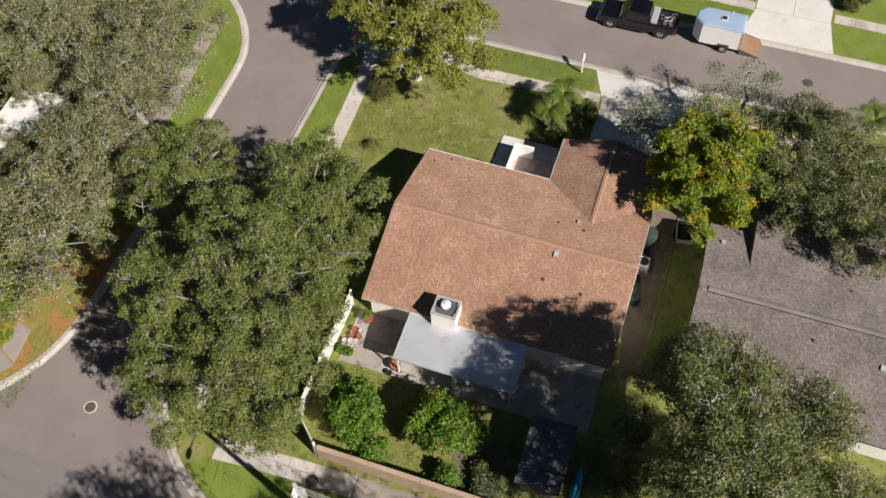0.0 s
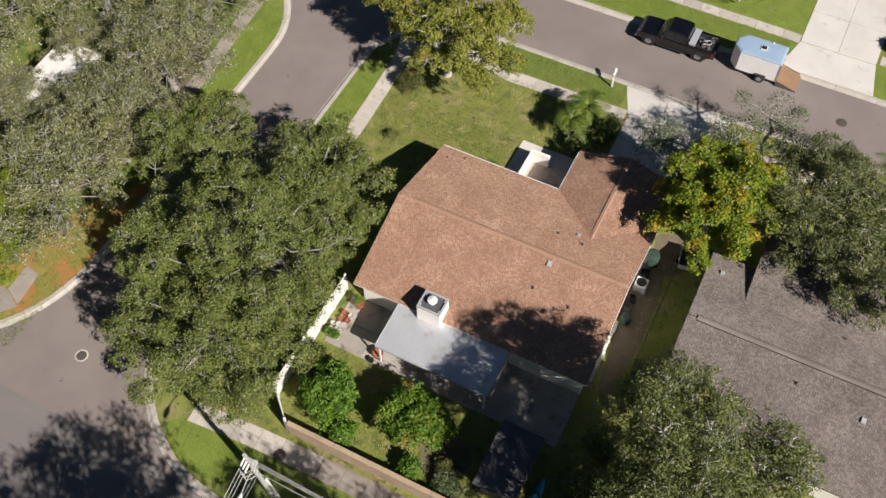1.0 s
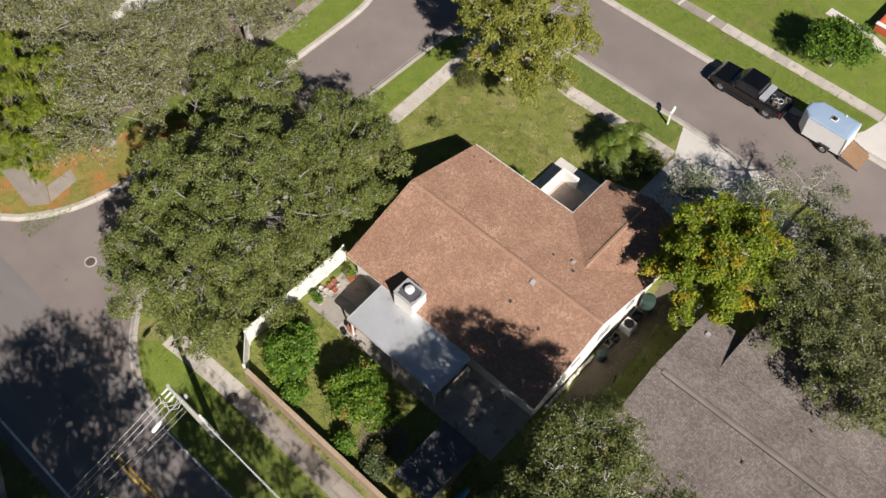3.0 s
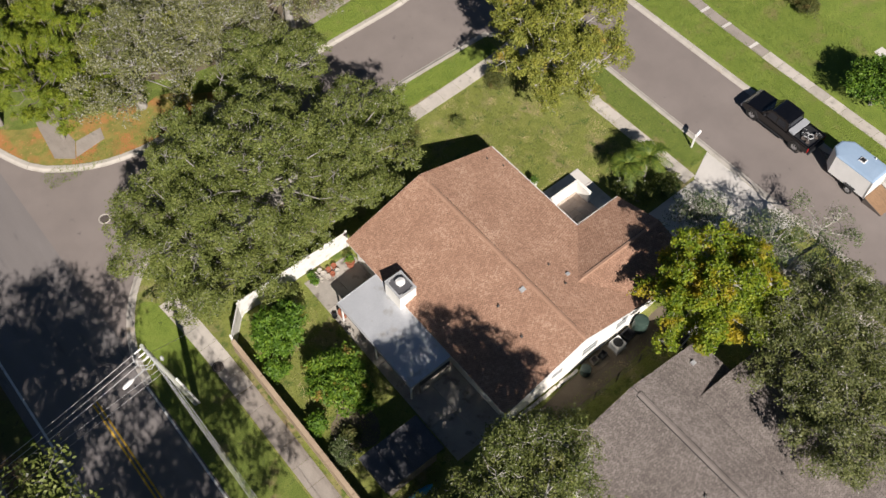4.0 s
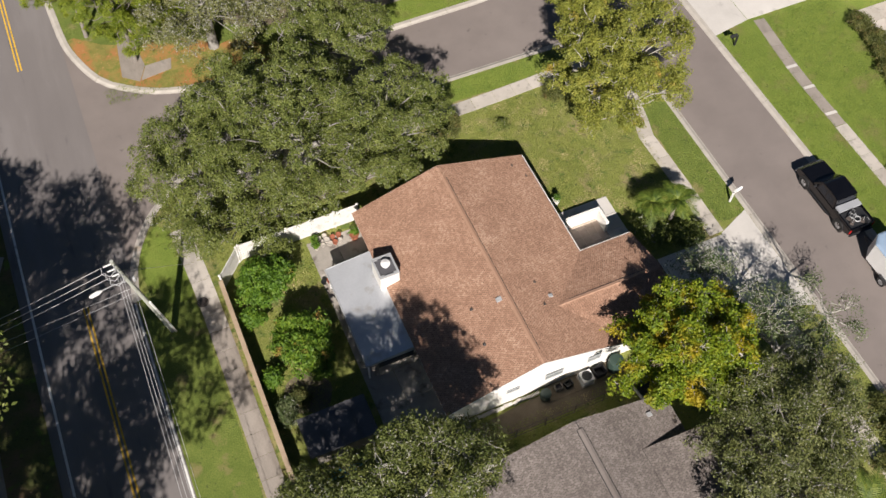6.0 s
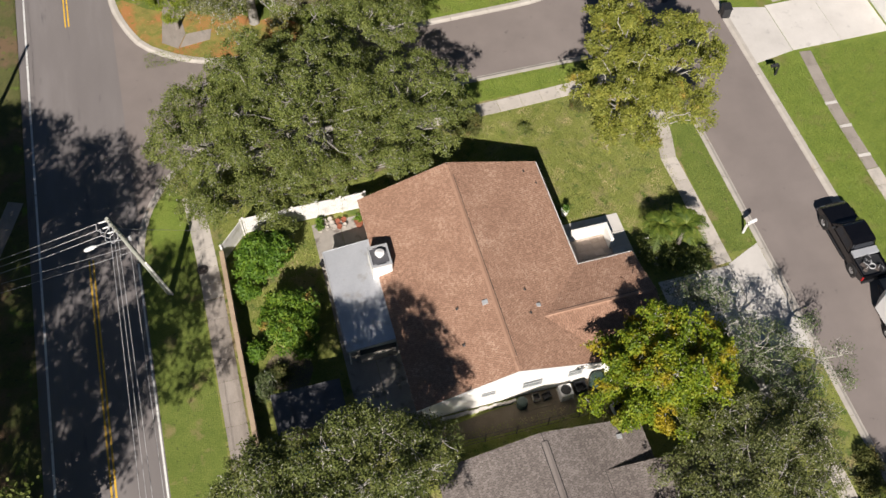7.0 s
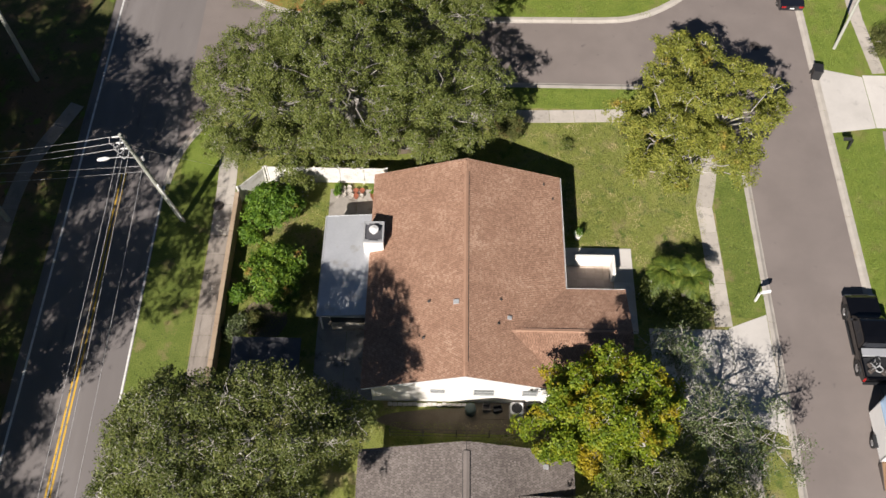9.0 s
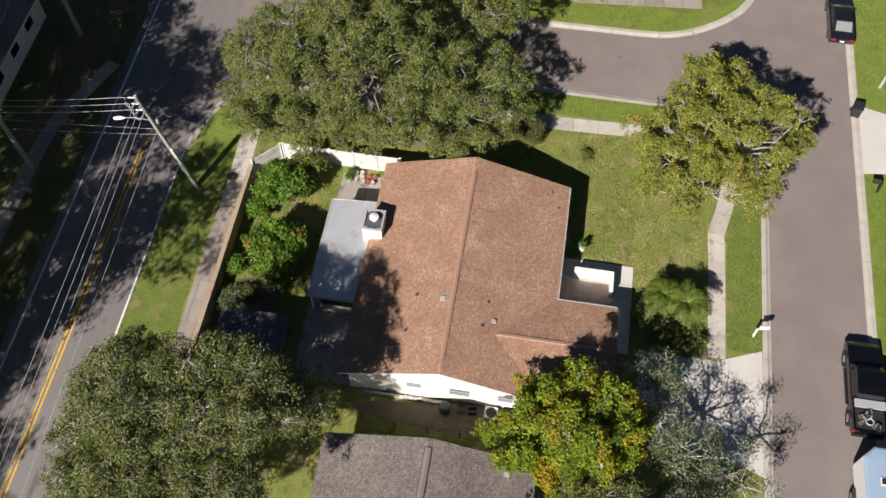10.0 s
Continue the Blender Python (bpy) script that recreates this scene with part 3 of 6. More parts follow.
# ---- houses ----
def shingles(name, origin, u, v, spans, course, tab, mat, parent, seed, kind_label, lift=0.028):
    """Overlapping tabs on a roof plane. origin: a point at the eave; u: along it, v: up the slope; spans(s) gives the run of u at height s."""
    rng = np.random.default_rng(seed)
    o, u, v = (np.array(a, float) for a in (origin, u, v))
    n = np.cross(u, v)
    n = n / np.linalg.norm(n)
    if n[2] < 0:
        n = -n
    out = []
    s, top, row = 0.0, spans(None), 0
    while s < top - 0.02:
        a, b = spans(min(s + course * 0.5, top))
        x = a - tab * (0.5 * (row % 2) + 0.05 * rng.random())
        e = min(s + course * 1.02, top)
        while x < b:
            w = tab * rng.uniform(0.97, 1.03)
            x0, x1 = max(x, a), min(x + w - 0.018, b)
            x += w
            if x1 - x0 < 0.02:
                continue
            h = lift * rng.uniform(0.7, 1.35)
            dip = rng.uniform(-0.012, 0.012)
            p = lambda uu, ss, hh: o + u * uu + v * ss + n * hh
            out.append((p(x0, s + dip, h), p(x1, s + dip, h), p(x1, e, 0.003), p(x0, e, 0.003)))
            out.append((p(x0, s + dip, 0.0), p(x1, s + dip, 0.0), p(x1, s + dip, h), p(x0, s + dip, h)))
        s += course
        row += 1
    arr = np.array(out)
    # top and front of a tab share their edge, so that each tab is one island
    k = len(arr) // 2
    t, f = arr[0::2], arr[1::2]
    verts = np.concatenate([t, f[:, :2]], 1).reshape(-1, 3)
    base = np.arange(k)[:, None] * 6
    faces = np.concatenate([base + [0, 1, 2, 3], base + [4, 5, 1, 0]], 0)
    mesh = bpy.data.meshes.new(name)
    mesh.from_pydata(verts.tolist(), [], faces.tolist())
    ob = link(name, mesh, mat, parent, kind_label)
    ob["kind"] = "stuff"
    return ob


def roof_plane(p, q, r):
    """u, v and v's length for a plane with eave p-q and a ridge point r straight up from p."""
    p, q, r = Vector(p), Vector(q), Vector(r)
    u = (q - p).normalized()
    v = r - p
    v = v - u * v.dot(u)
    return u, v.normalized(), v.length


EAVE, RIDGE, XW, XE, YS, YN = 2.46, 4.40, -5.85, 6.03, 0.0, 14.9
SLOPE = (RIDGE - EAVE) / 5.94
house = thing("house", (0, 7, 0), "single-storey white stucco house with a brown shingle gable roof", "house")
house.matrix_world = Matrix()
WING_Y, WING_N, WING_E = 3.3, 6.64, 9.65
WRIDGE = EAVE + SLOPE * 3.32
WX = (RIDGE - WRIDGE) / SLOPE


def wall_with_openings(x0, x1, y0, y1, z0, top, openings, name, mat, parent, label=""):
    """A wall along x from x0 to x1 between y0 and y1; top is a function of x; openings (xa, xb, za, zb) go through."""
    bm = bmesh.new()
    cuts = sorted({x0, x1, 0.0 if x0 < 0 < x1 else x0, *[c for o in openings for c in o[:2]]})
    for a, b in zip(cuts, cuts[1:]):
        here = [o for o in openings if o[0] <= a and o[1] >= b]
        prism([(a, y0), (b, y0), (b, y1), (a, y1)], z0 if not here else here[0][3], lambda x, y: top(x), bm)
        for o in here:
            box(a, b, y0, y1, z0, o[2], bm=bm)
    bmesh.ops.remove_doubles(bm, verts=bm.verts, dist=0.001)
    return part(name, bm, mat, parent, label)


def gable_top(x):
    return RIDGE - 0.10 - SLOPE * abs(x)


S_OPEN = [(-1.95, -1.1, 1.25, 1.85), (0.55, 1.75, 1.0, 1.9), (3.35, 4.25, 1.05, 1.9)]
wall_with_openings(XW + 0.5, XE - 0.5, 0.32, 0.52, -0.05, gable_top, S_OPEN, "wall", M["white"], house)
wall_with_openings(XW + 0.5, XE - 0.5, 14.4, 14.6, -0.05, gable_top, [], "wall", M["white"], house)
part("wall", box(XW + 0.5, XW + 0.7, 0.52, 14.4, -0.05, EAVE + 0.05), M["white"], house)
part("wall", box(XE - 0.7, XE - 0.5, 6.2, 14.4, -0.05, EAVE + 0.05), M["white"], house)
part("wall", box(XE - 0.5, WING_E - 0.4, 6.0, 6.2, -0.05, EAVE + 0.05), M["white"], house)
part("wall", box(XE - 0.5, WING_E - 0.4, 0.45, 0.65, -0.05, EAVE + 0.05), M["white"], house)
part("wall", prism([(WING_E - 0.4, 0.65), (WING_E - 0.2, 0.65), (WING_E - 0.2, 3.3), (WING_E - 0.2, 6.0), (WING_E - 0.4, 6.0), (WING_E - 0.4, 3.3)], -0.05,
                   lambda x, y: WRIDGE - 0.1 - SLOPE * abs(y - WING_Y)), M["white"], house)
for xa, xb, za, zb in S_OPEN:
    w = part("window", box(xa - 0.06, xb + 0.06, 0.285, 0.36, zb, zb + 0.07), M["white_paint"], house)
    bm = box(xa, xa + 0.05, 0.30, 0.40, za, zb)
    box(xb - 0.05, xb, 0.30, 0.40, za, zb, bm=bm)
    box(xa + 0.05, xb - 0.05, 0.30, 0.40, za, za + 0.05, bm=bm)
    box(xa + 0.05, xb - 0.05, 0.30, 0.40, zb - 0.05, zb, bm=bm)
    box(xa + 0.05, xb - 0.05, 0.315, 0.385, (za + zb) / 2 - 0.02, (za + zb) / 2 + 0.02, bm=bm)
    part("window_frame", bm, M["galvanised"], w, "grey metal frame")
    part("pane", box(xa + 0.05, xb - 0.05, 0.345, 0.355, za + 0.05, zb - 0.05), M["window"], w)
    part("window_sill", box(xa - 0.08, xb + 0.08, 0.24, 0.32, za - 0.07, za), M["white"], w)

# roof decks with thickness and white fascia
TH = 0.14
part("roof", extrude([(XW, EAVE), (0, RIDGE), (XE, EAVE), (XE, EAVE - TH), (0, RIDGE - TH), (XW, EAVE - TH)], YS, YN), M["underlay"], house)
for xe, sg in ((XW, -1), (XE, 1)):
    part("fascia", box(xe - 0.012 if sg < 0 else xe + 0.001, xe - 0.001 if sg < 0 else xe + 0.012, YS, YN, EAVE - TH, EAVE - 0.01), M["white_paint"], house, "white eave board")
for ye in (YS - 0.025, YN + 0.003):
    part("barge_board", extrude([(XW, EAVE - 0.01), (0, RIDGE - 0.01), (XE, EAVE - 0.01), (XE, EAVE - TH), (0, RIDGE - TH), (XW, EAVE - TH)], ye, ye + 0.022), M["white_paint"], house, "white gable board")
bm = bmesh.new()
wing = [(WING_N, EAVE), (WING_Y, WRIDGE), (YS, EAVE), (YS, EAVE - TH), (WING_Y, WRIDGE - TH), (WING_N, EAVE - TH)]
a = [bm.verts.new((WX - 0.05 if i in (1, 4) else XE - 0.02, y, z - 0.004)) for i, (y, z) in enumerate(wing)]
b = [bm.verts.new((WING_E, y, z - 0.004)) for y, z in wing]
bm.faces.new(a[::-1])
bm.faces.new(b)
for i in range(6):
    j = (i + 1) % 6
    bm.faces.new((a[i], a[j], b[j], b[i]))
part("wing_roof", bm, M["underlay"], house)

COURSE, TAB = 0.12, 0.15
u, v, L = roof_plane((XW, YS, EAVE), (XW, YN, EAVE), (0, YS, RIDGE))
shingles("shingles", (XW - 0.03, YS, EAVE), u, v, lambda s, L=L: L if s is None else (0, YN - YS), COURSE, TAB, M["shingle"], house, 1, "brown mottled asphalt shingles")
u, v, L = roof_plane((XE, YS, EAVE), (XE, YN, EAVE), (0, YS, RIDGE))


def east_upper(s, L=L):
    """North of the wing's valley."""
    if s is None:
        return L
    x = XE - s / L * XE
    half = max(0.0, (x - WX) / (XE - WX)) * 3.33 if x > WX else 0.0
    return (WING_Y + half if x > WX else 0.0, YN - YS)


def east_lower(s, L=L):
    if s is None:
        return L
    x = XE - s / L * XE
    half = (x - WX) / (XE - WX) * 3.3
    return (0, WING_Y - half) if x > WX else (0, 0)


shingles("shingles", (XE + 0.03, YS, EAVE), u, v, east_upper, COURSE, TAB, M["shingle"], house, 2, "brown mottled asphalt shingles")
shingles("shingles", (XE + 0.03, YS, EAVE), u, v, east_lower, COURSE, TAB, M["shingle"], house, 3, "brown mottled asphalt shingles")
u, v, L = roof_plane((WING_E, WING_N, EAVE), (XE, WING_N, EAVE), (WING_E, WING_Y, WRIDGE))
shingles("shingles", (WING_E, WING_N + 0.03, EAVE), u, v, lambda s, L=L: L if s is None else (0, WING_E - XE + (XE - WX) * s / L), COURSE, TAB, M["shingle"], house, 4, "brown mottled asphalt shingles")
u, v, L = roof_plane((WING_E, YS, EAVE), (XE, YS, EAVE), (WING_E, WING_Y, WRIDGE))
shingles("shingles", (WING_E, YS - 0.03, EAVE), u, v, lambda s, L=L: L if s is None else (0, WING_E - XE + (XE - WX) * s / L), COURSE, TAB, M["shingle"], house, 5, "brown mottled asphalt shingles")


def ridge_caps(p, q, parent, mat, width=0.13, slope=SLOPE, step=0.30, lift=0.022):
    p, q = Vector(p), Vector(q)
    d = (q - p).normalized()
    side = Vector((d.y, -d.x, 0))
    mesh = None
    k = int((q - p).length / step)
    for i in range(k):
        if mesh is None:
            bm = bmesh.new()
            r = [[bm.verts.new(d * t + side * w + Vector((0, 0, z - abs(w) * slope))) for w, z in ((-width, h), (0, h + 0.012), (width, h), (width, h - 0.02), (-width, h - 0.02))]
                 for t, h in ((0, lift), (step * 1.05, lift - 0.012))]
            for j in range(5):
                bm.faces.new((r[0][j], r[0][(j + 1) % 5], r[1][(j + 1) % 5], r[1][j]))
            bm.faces.new(r[0])
            bm.faces.new(r[1][::-1])
            mesh = bpy.data.meshes.new("ridge_cap")
            bmesh.ops.recalc_face_normals(bm, faces=bm.faces)
            bm.to_mesh(mesh)
            bm.free()
            mesh.materials.append(mat)
        ob = link("ridge_cap", mesh, mat, parent)
        ob.location = p + d * step * i


ridge_caps((0, 0.02, RIDGE), (0, YN, RIDGE), house, M["cap"])
ridge_caps((WX, WING_Y, WRIDGE), (WING_E, WING_Y, WRIDGE), house, M["cap"])


part("ridge_vent", extrude([(-0.13, RIDGE + 0.005), (-0.01, RIDGE + 0.05), (0.15, RIDGE + 0.055 - 0.15 * SLOPE), (0.15, RIDGE - 0.15 * SLOPE - 0.03), (-0.01, RIDGE)], 0.9, 13.9), M["cap"], house, "raised ridge vent strip")
# dark strip paints in the shadow along the vent's east edge
part("vent_slot", extrude([(0.152, RIDGE + 0.05 - 0.152 * SLOPE), (0.185, RIDGE + 0.042 - 0.185 * SLOPE), (0.185, RIDGE - 0.185 * SLOPE), (0.152, RIDGE - 0.152 * SLOPE)], 0.9, 13.9), M["dark"], house, "dark strip for the shadow at the ridge vent's edge")
bm = bmesh.new()
a = [bm.verts.new((3.35, WING_Y + w, z)) for w, z in ((-0.02, WRIDGE + 0.05), (0.16, WRIDGE - 0.005), (0.16, WRIDGE - 0.09), (-0.02, WRIDGE))]
b = [bm.verts.new((8.6, WING_Y + w, z)) for w, z in ((-0.02, WRIDGE + 0.05), (0.16, WRIDGE - 0.005), (0.16, WRIDGE - 0.09), (-0.02, WRIDGE))]
bm.faces.new(a), bm.faces.new(b[::-1])
for i in range(4):
    bm.faces.new((a[i], a[(i + 1) % 4], b[(i + 1) % 4], b[i]))
part("ridge_vent", bm, M["cap"], house, "raised ridge vent strip")
# the same painted shadow line, north of the wing's vent
part("vent_slot", box(3.5, 8.6, WING_Y + 0.162, WING_Y + 0.195, WRIDGE - 0.1, WRIDGE - 0.012), M["dark"], house, "dark strip for the shadow at the ridge vent's edge")


def on_main(x, y):
    return RIDGE - SLOPE * abs(x)


def vent_pipe(x, y, z, parent, r=0.045, h=0.16):
    p = part("vent_pipe", lathe([(r, -0.05), (r, h), (r * 0.8, h), (r * 0.8, h - 0.1), (0, h - 0.1)], 12, at=(x, y, z)), M["iron"], parent)
    part("flashing", lathe([(r * 2.6, 0.0), (r * 1.2, 0.06), (r * 1.1, 0.06)], 12, at=(x, y, z)), M["dark"], p)


for x, y in ((4.95, 14.1), (5.5, 13.1), (-2.1, 5.0), (2.05, 5.2), (-2.35, 2.7), (1.9, 3.6)):
    vent_pipe(x, y, on_main(x, y), house)


def box_vent(x, y, z, parent, s=0.26, tilt=0.0):
    bm = bmesh.new()
    prism([(x - s * 0.6, y - s * 0.5), (x + s * 0.6, y - s * 0.5), (x + s * 0.6, y + s * 0.5), (x - s * 0.6, y + s * 0.5)], z - 0.06, lambda a, b: z + 0.13 + tilt * (a - x), bm)
    part("roof_vent", bm, M["galvanised"], parent, "small grey metal hood")


box_vent(-0.55, 4.7, on_main(-0.55, 0), house, tilt=SLOPE * 0.6)
box_vent(2.55, 4.05, on_main(2.55, 0), house, 0.2, -SLOPE * 0.6)

# eave gutter on the east side
bm = bmesh.new()
prof = [(0.0, 0.0), (0.0, -0.10), (0.09, -0.11), (0.11, 0.01), (0.095, 0.01), (0.08, -0.085), (0.012, -0.085), (0.012, 0.0)]
extrude([(XE + 0.004 + x, EAVE - 0.01 + z) for x, z in prof], WING_N + 0.12, YN, bm)
part("gutter", bm, M["white_paint"], house, "white eave gutter")
bm = bmesh.new()
a = [bm.verts.new((XE + 0.02, WING_N + 0.004 + w, EAVE - 0.01 + z)) for w, z in prof]
b = [bm.verts.new((WING_E, WING_N + 0.004 + w, EAVE - 0.01 + z)) for w, z in prof]
bm.faces.new(a), bm.faces.new(b[::-1])
for i in range(8):
    bm.faces.new((a[i], a[(i + 1) % 8], b[(i + 1) % 8], b[i]))
part("gutter", bm, M["white_paint"], house, "white eave gutter")

# chimney on the west eave
chim = part("chimney", prism([(-6.2, 9.0), (-5.0, 9.0), (-5.0, 10.45), (-6.2, 10.45)], 2.0, 3.62), M["white"], house, "white stucco chimney block")
bm = bmesh.new()
for a, b, c, d in ((-6.22, -6.12, 8.98, 10.47), (-5.08, -4.98, 8.98, 10.47), (-6.12, -5.08, 8.98, 9.08), (-6.12, -5.08, 10.37, 10.47)):
    box(a, b, c, d, 3.621, 3.74, 0.0, bm)
bmesh.ops.remove_doubles(bm, verts=bm.verts, dist=0.001)
part("tray_rim", bm, M["galvanised"], chim, "grey metal rim of the chimney top")
part("tray_floor", box(-6.12, -5.08, 9.08, 10.37, 3.621, 3.64), M["shed_roof"], chim, "dark metal chimney pan")
part("flue_cap", lathe([(0.16, 0), (0.16, 0.26), (0.29, 0.28), (0.29, 0.34), (0.06, 0.42), (0, 0.43)], 24, at=(-5.58, 9.75, 3.642)), M["white_paint"], chim, "round white flue cap")
for sx, sy in ((-6.06, 9.14), (-5.14, 9.14), (-6.06, 10.31), (-5.14, 10.31)):
    part("bracket", prism([(sx - 0.16, sy - 0.03), (sx + 0.16, sy - 0.03), (sx + 0.16, sy + 0.03), (sx - 0.16, sy + 0.03)], 3.645, 3.72), M["galvanised"], chim)

# covered patio
patio = thing("patio_cover", (0, 0, 0), "white insulated metal patio roof on posts against the house", "patio cover")
PX0, PX1, PY0, PY1, PZ0, PZ1 = -8.75, -5.35, 4.75, 11.85, 2.10, 2.42
bm = bmesh.new()
nx, ny = 10, 18
grid = [[bm.verts.new((PX0 + (PX1 - PX0) * i / nx, PY0 + (PY1 - PY0) * j / ny, PZ0 + (PZ1 - PZ0) * i / nx + 0.03 * noise.noise(Vector((i * 0.35, j * 0.3, 2.0))))) for j in range(ny + 1)] for i in range(nx + 1)]
for i in range(nx):
    for j in range(ny):
        bm.faces.new((grid[i][j], grid[i + 1][j], grid[i + 1][j + 1], grid[i][j + 1]))
ret = bmesh.ops.extrude_face_region(bm, geom=list(bm.faces))
for w in [g for g in ret["geom"] if isinstance(g, bmesh.types.BMVert)]:
    w.co.z -= 0.09
part("roof_sheet", bm, M["panel"], patio, smooth=False)
for y in (PY0 - 0.03, PY1):
    part("edge_trim", prism([(PX0, y), (PX1, y), (PX1, y + 0.03), (PX0, y + 0.03)], 2.0, lambda x, yy: PZ0 + (PZ1 - PZ0) * (x - PX0) / (PX1 - PX0) + 0.03), M["galvanised"], patio, "grey metal edge")
part("edge_gutter", box(PX0 - 0.09, PX0, PY0, PY1, PZ0 - 0.10, PZ0 + 0.03), M["galvanised"], patio, "grey metal gutter")
for y in (4.95, 8.3, 11.65):
    part("post", box(PX0 + 0.05, PX0 + 0.14, y - 0.045, y + 0.045, 0, PZ0 - 0.05), M["white_paint"], patio)
# low wall is added; dark panel stands in for shade under the roof
part("knee_wall", box(-8.05, -5.85, 4.83, 4.93, 0.06, 1.12), M["old_slab"], patio, "stained low wall added under the patio roof")
part("screen", box(-8.05, -5.85, 4.85, 4.90, 1.122, 2.08), M["dark"], patio, "dark panel standing in for the deep shade under the roof")
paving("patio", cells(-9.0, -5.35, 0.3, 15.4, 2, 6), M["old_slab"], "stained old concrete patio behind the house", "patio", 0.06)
patch("bare_soil", 0.2, -0.9, 5.4, 0.75, M["soil"], "bare brown soil between the houses", 0.012, 19, wob=0.12)
# soil colour darkens the lit grass here in place of shade
patch("bare_soil", 6.3, -1.2, 1.7, 1.2, M["soil"], "soil-coloured patch standing in for shade at the house corner", 0.010, 23, wob=0.15)
paving("side_path", cells(0.6, 5.6, -0.75, 0.3, 3, 1), M["soil"], "dirt-covered slab strip along the house wall", "path", 0.04)

# entry court
paving("porch", cells(XE - 0.6, 10.75, 9.76, 11.1, 5, 1, 0.006) + cells(9.46, 10.75, 5.0, 9.74, 1, 4, 0.006), M["drive"], "pale concrete slab round the entry court", "porch", 0.07)
paving("court_floor", cells(XE - 0.6, 9.44, 6.25, 9.74, 7, 7, 0.005), M["tan_tile"], "tan tiled floor of the entry court", "floor", 0.074)
court = thing("court_wall", (0, 0, 0), "low white stucco wall screening the entry", "wall")
part("wall_panel", box(7.0, 9.45, 9.75, 9.95, 0.07, 1.15, 0.015), M["white"], court)
part("wall_return", box(9.25, 9.45, 8.6, 9.745, 0.07, 1.15, 0.015), M["white"], court)

# ---- south neighbour ----
nb = thing("neighbour_house", (0, 0, 0), "neighbouring house with a grey-brown shingle gable roof", "house")
NE_, NR, NXW, NXE, NY1, NY0 = 2.35, 4.0, -5.75, 5.95, -3.55, -24.0
nslope = (NR - NE_) / 5.85
NC = 0.1
part("roof", extrude([(NXW, NE_), (NC, NR), (NXE, NE_), (NXE, NE_ - TH), (NC, NR - TH), (NXW, NE_ - TH)], NY0, NY1), M["grey_underlay"], nb)
for x0, x1, y0, y1 in ((NXW + 0.5, NXE - 0.5, NY1 - 0.6, NY1 - 0.4), (NXW + 0.5, NXE - 0.5, NY0 + 0.4, NY0 + 0.6)):
    part("wall", prism([(x0, y0), (NC, y0), (x1, y0), (x1, y1), (NC, y1), (x0, y1)], -0.05, lambda x, y: NR - 0.1 - nslope * abs(x - NC)), M["white"], nb)
for x0 in (NXW + 0.5, NXE - 0.7):
    part("wall", box(x0, x0 + 0.2, NY0 + 0.6, NY1 - 0.6, -0.05, NE_ + 0.05), M["white"], nb)
u, v, L = roof_plane((NXW, NY0, NE_), (NXW, NY1, NE_), (NC, NY0, NR))
shingles("shingles", (NXW - 0.02, NY0, NE_), u, v, lambda s, L=L: L if s is None else (0, NY1 - NY0), 0.115, 0.15, M["grey_shingle"], nb, 11, "grey-brown asphalt shingles")
u, v, L = roof_plane((NXE, NY0, NE_), (NXE, NY1, NE_), (NC, NY0, NR))
LX, LY, LE = 2.9, -6.2, 9.9
LZ = NR - nslope * (LX - NC)
shingles("shingles", (NXE + 0.02, NY0, NE_), u, v, lambda s, L=L: L if s is None else ((LY - NY0 if NXE - s / L * (NXE - NC) > LX else 0), NY1 - NY0), 0.115, 0.15, M["grey_shingle"], nb, 12, "grey-brown asphalt shingles")
part("ridge_vent", extrude([(NC - 0.17, NR + 0.03), (NC, NR + 0.08), (NC + 0.17, NR + 0.03), (NC + 0.17, NR - 0.06), (NC - 0.17, NR - 0.06)], NY0 + 0.6, NY1 - 0.55), M["grey_shingle"], nb, "raised grey ridge vent")
# dark strips along both edges of the vent
for sx in (-1, 1):
    part("vent_slot", extrude([(NC + sx * 0.172, NR + 0.025), (NC + sx * 0.205, NR + 0.012), (NC + sx * 0.205, NR - 0.08), (NC + sx * 0.172, NR - 0.08)], NY0 + 0.6, NY1 - 0.55), M["dark"], nb, "dark strip along the vent edge")
# the lower-pitched front roof leaves the main slope and leaves a dark wedge at its end
part("front_roof", extrude([(LX, LZ), (LE, 2.5), (LE, 2.3), (LX, LZ - 0.12), (LX - 0.1, LZ - 0.1)], NY0, LY), M["grey_underlay"], nb)
part("end_wedge", prism([(LX + 0.05, LY), (NXE + 0.1, LY), (NXE + 0.1, LY + 0.03), (LX + 0.05, LY + 0.03)], 2.2, lambda x, y: LZ - 0.06 - (LZ - 2.5) / (LE - LX) * (x - LX)), M["redbrick"], nb, "dark brown end board")
part("wall", box(6.0, LE - 0.5, NY0 + 0.6, LY - 0.5, -0.05, 2.45), M["white"], nb)
u, v, L = roof_plane((LE, NY0, 2.5), (LE, LY, 2.5), (LX, NY0, LZ))
shingles("shingles", (LE + 0.02, NY0, 2.503), u, v, lambda s, L=L: L if s is None else (0, LY - NY0), 0.115, 0.15, M["grey_shingle"], nb, 13, "grey-brown asphalt shingles")
for x, y in ((4.4, -4.5), (-1.7, -14.0), (-2.3, -17.5)):
    box_vent(x, y, NR - nslope * abs(x - NC), nb, 0.24, -nslope * 0.5 * (1 if x > 0 else -1))
for x, y in ((-1.2, -10.2), (3.0, -12.0)):
    vent_pipe(x, y, NR - nslope * abs(x - NC), nb)


# ---- trees ----
def unit(a):
    return a / np.maximum(np.linalg.norm(a, axis=-1, keepdims=True), 1e-9)


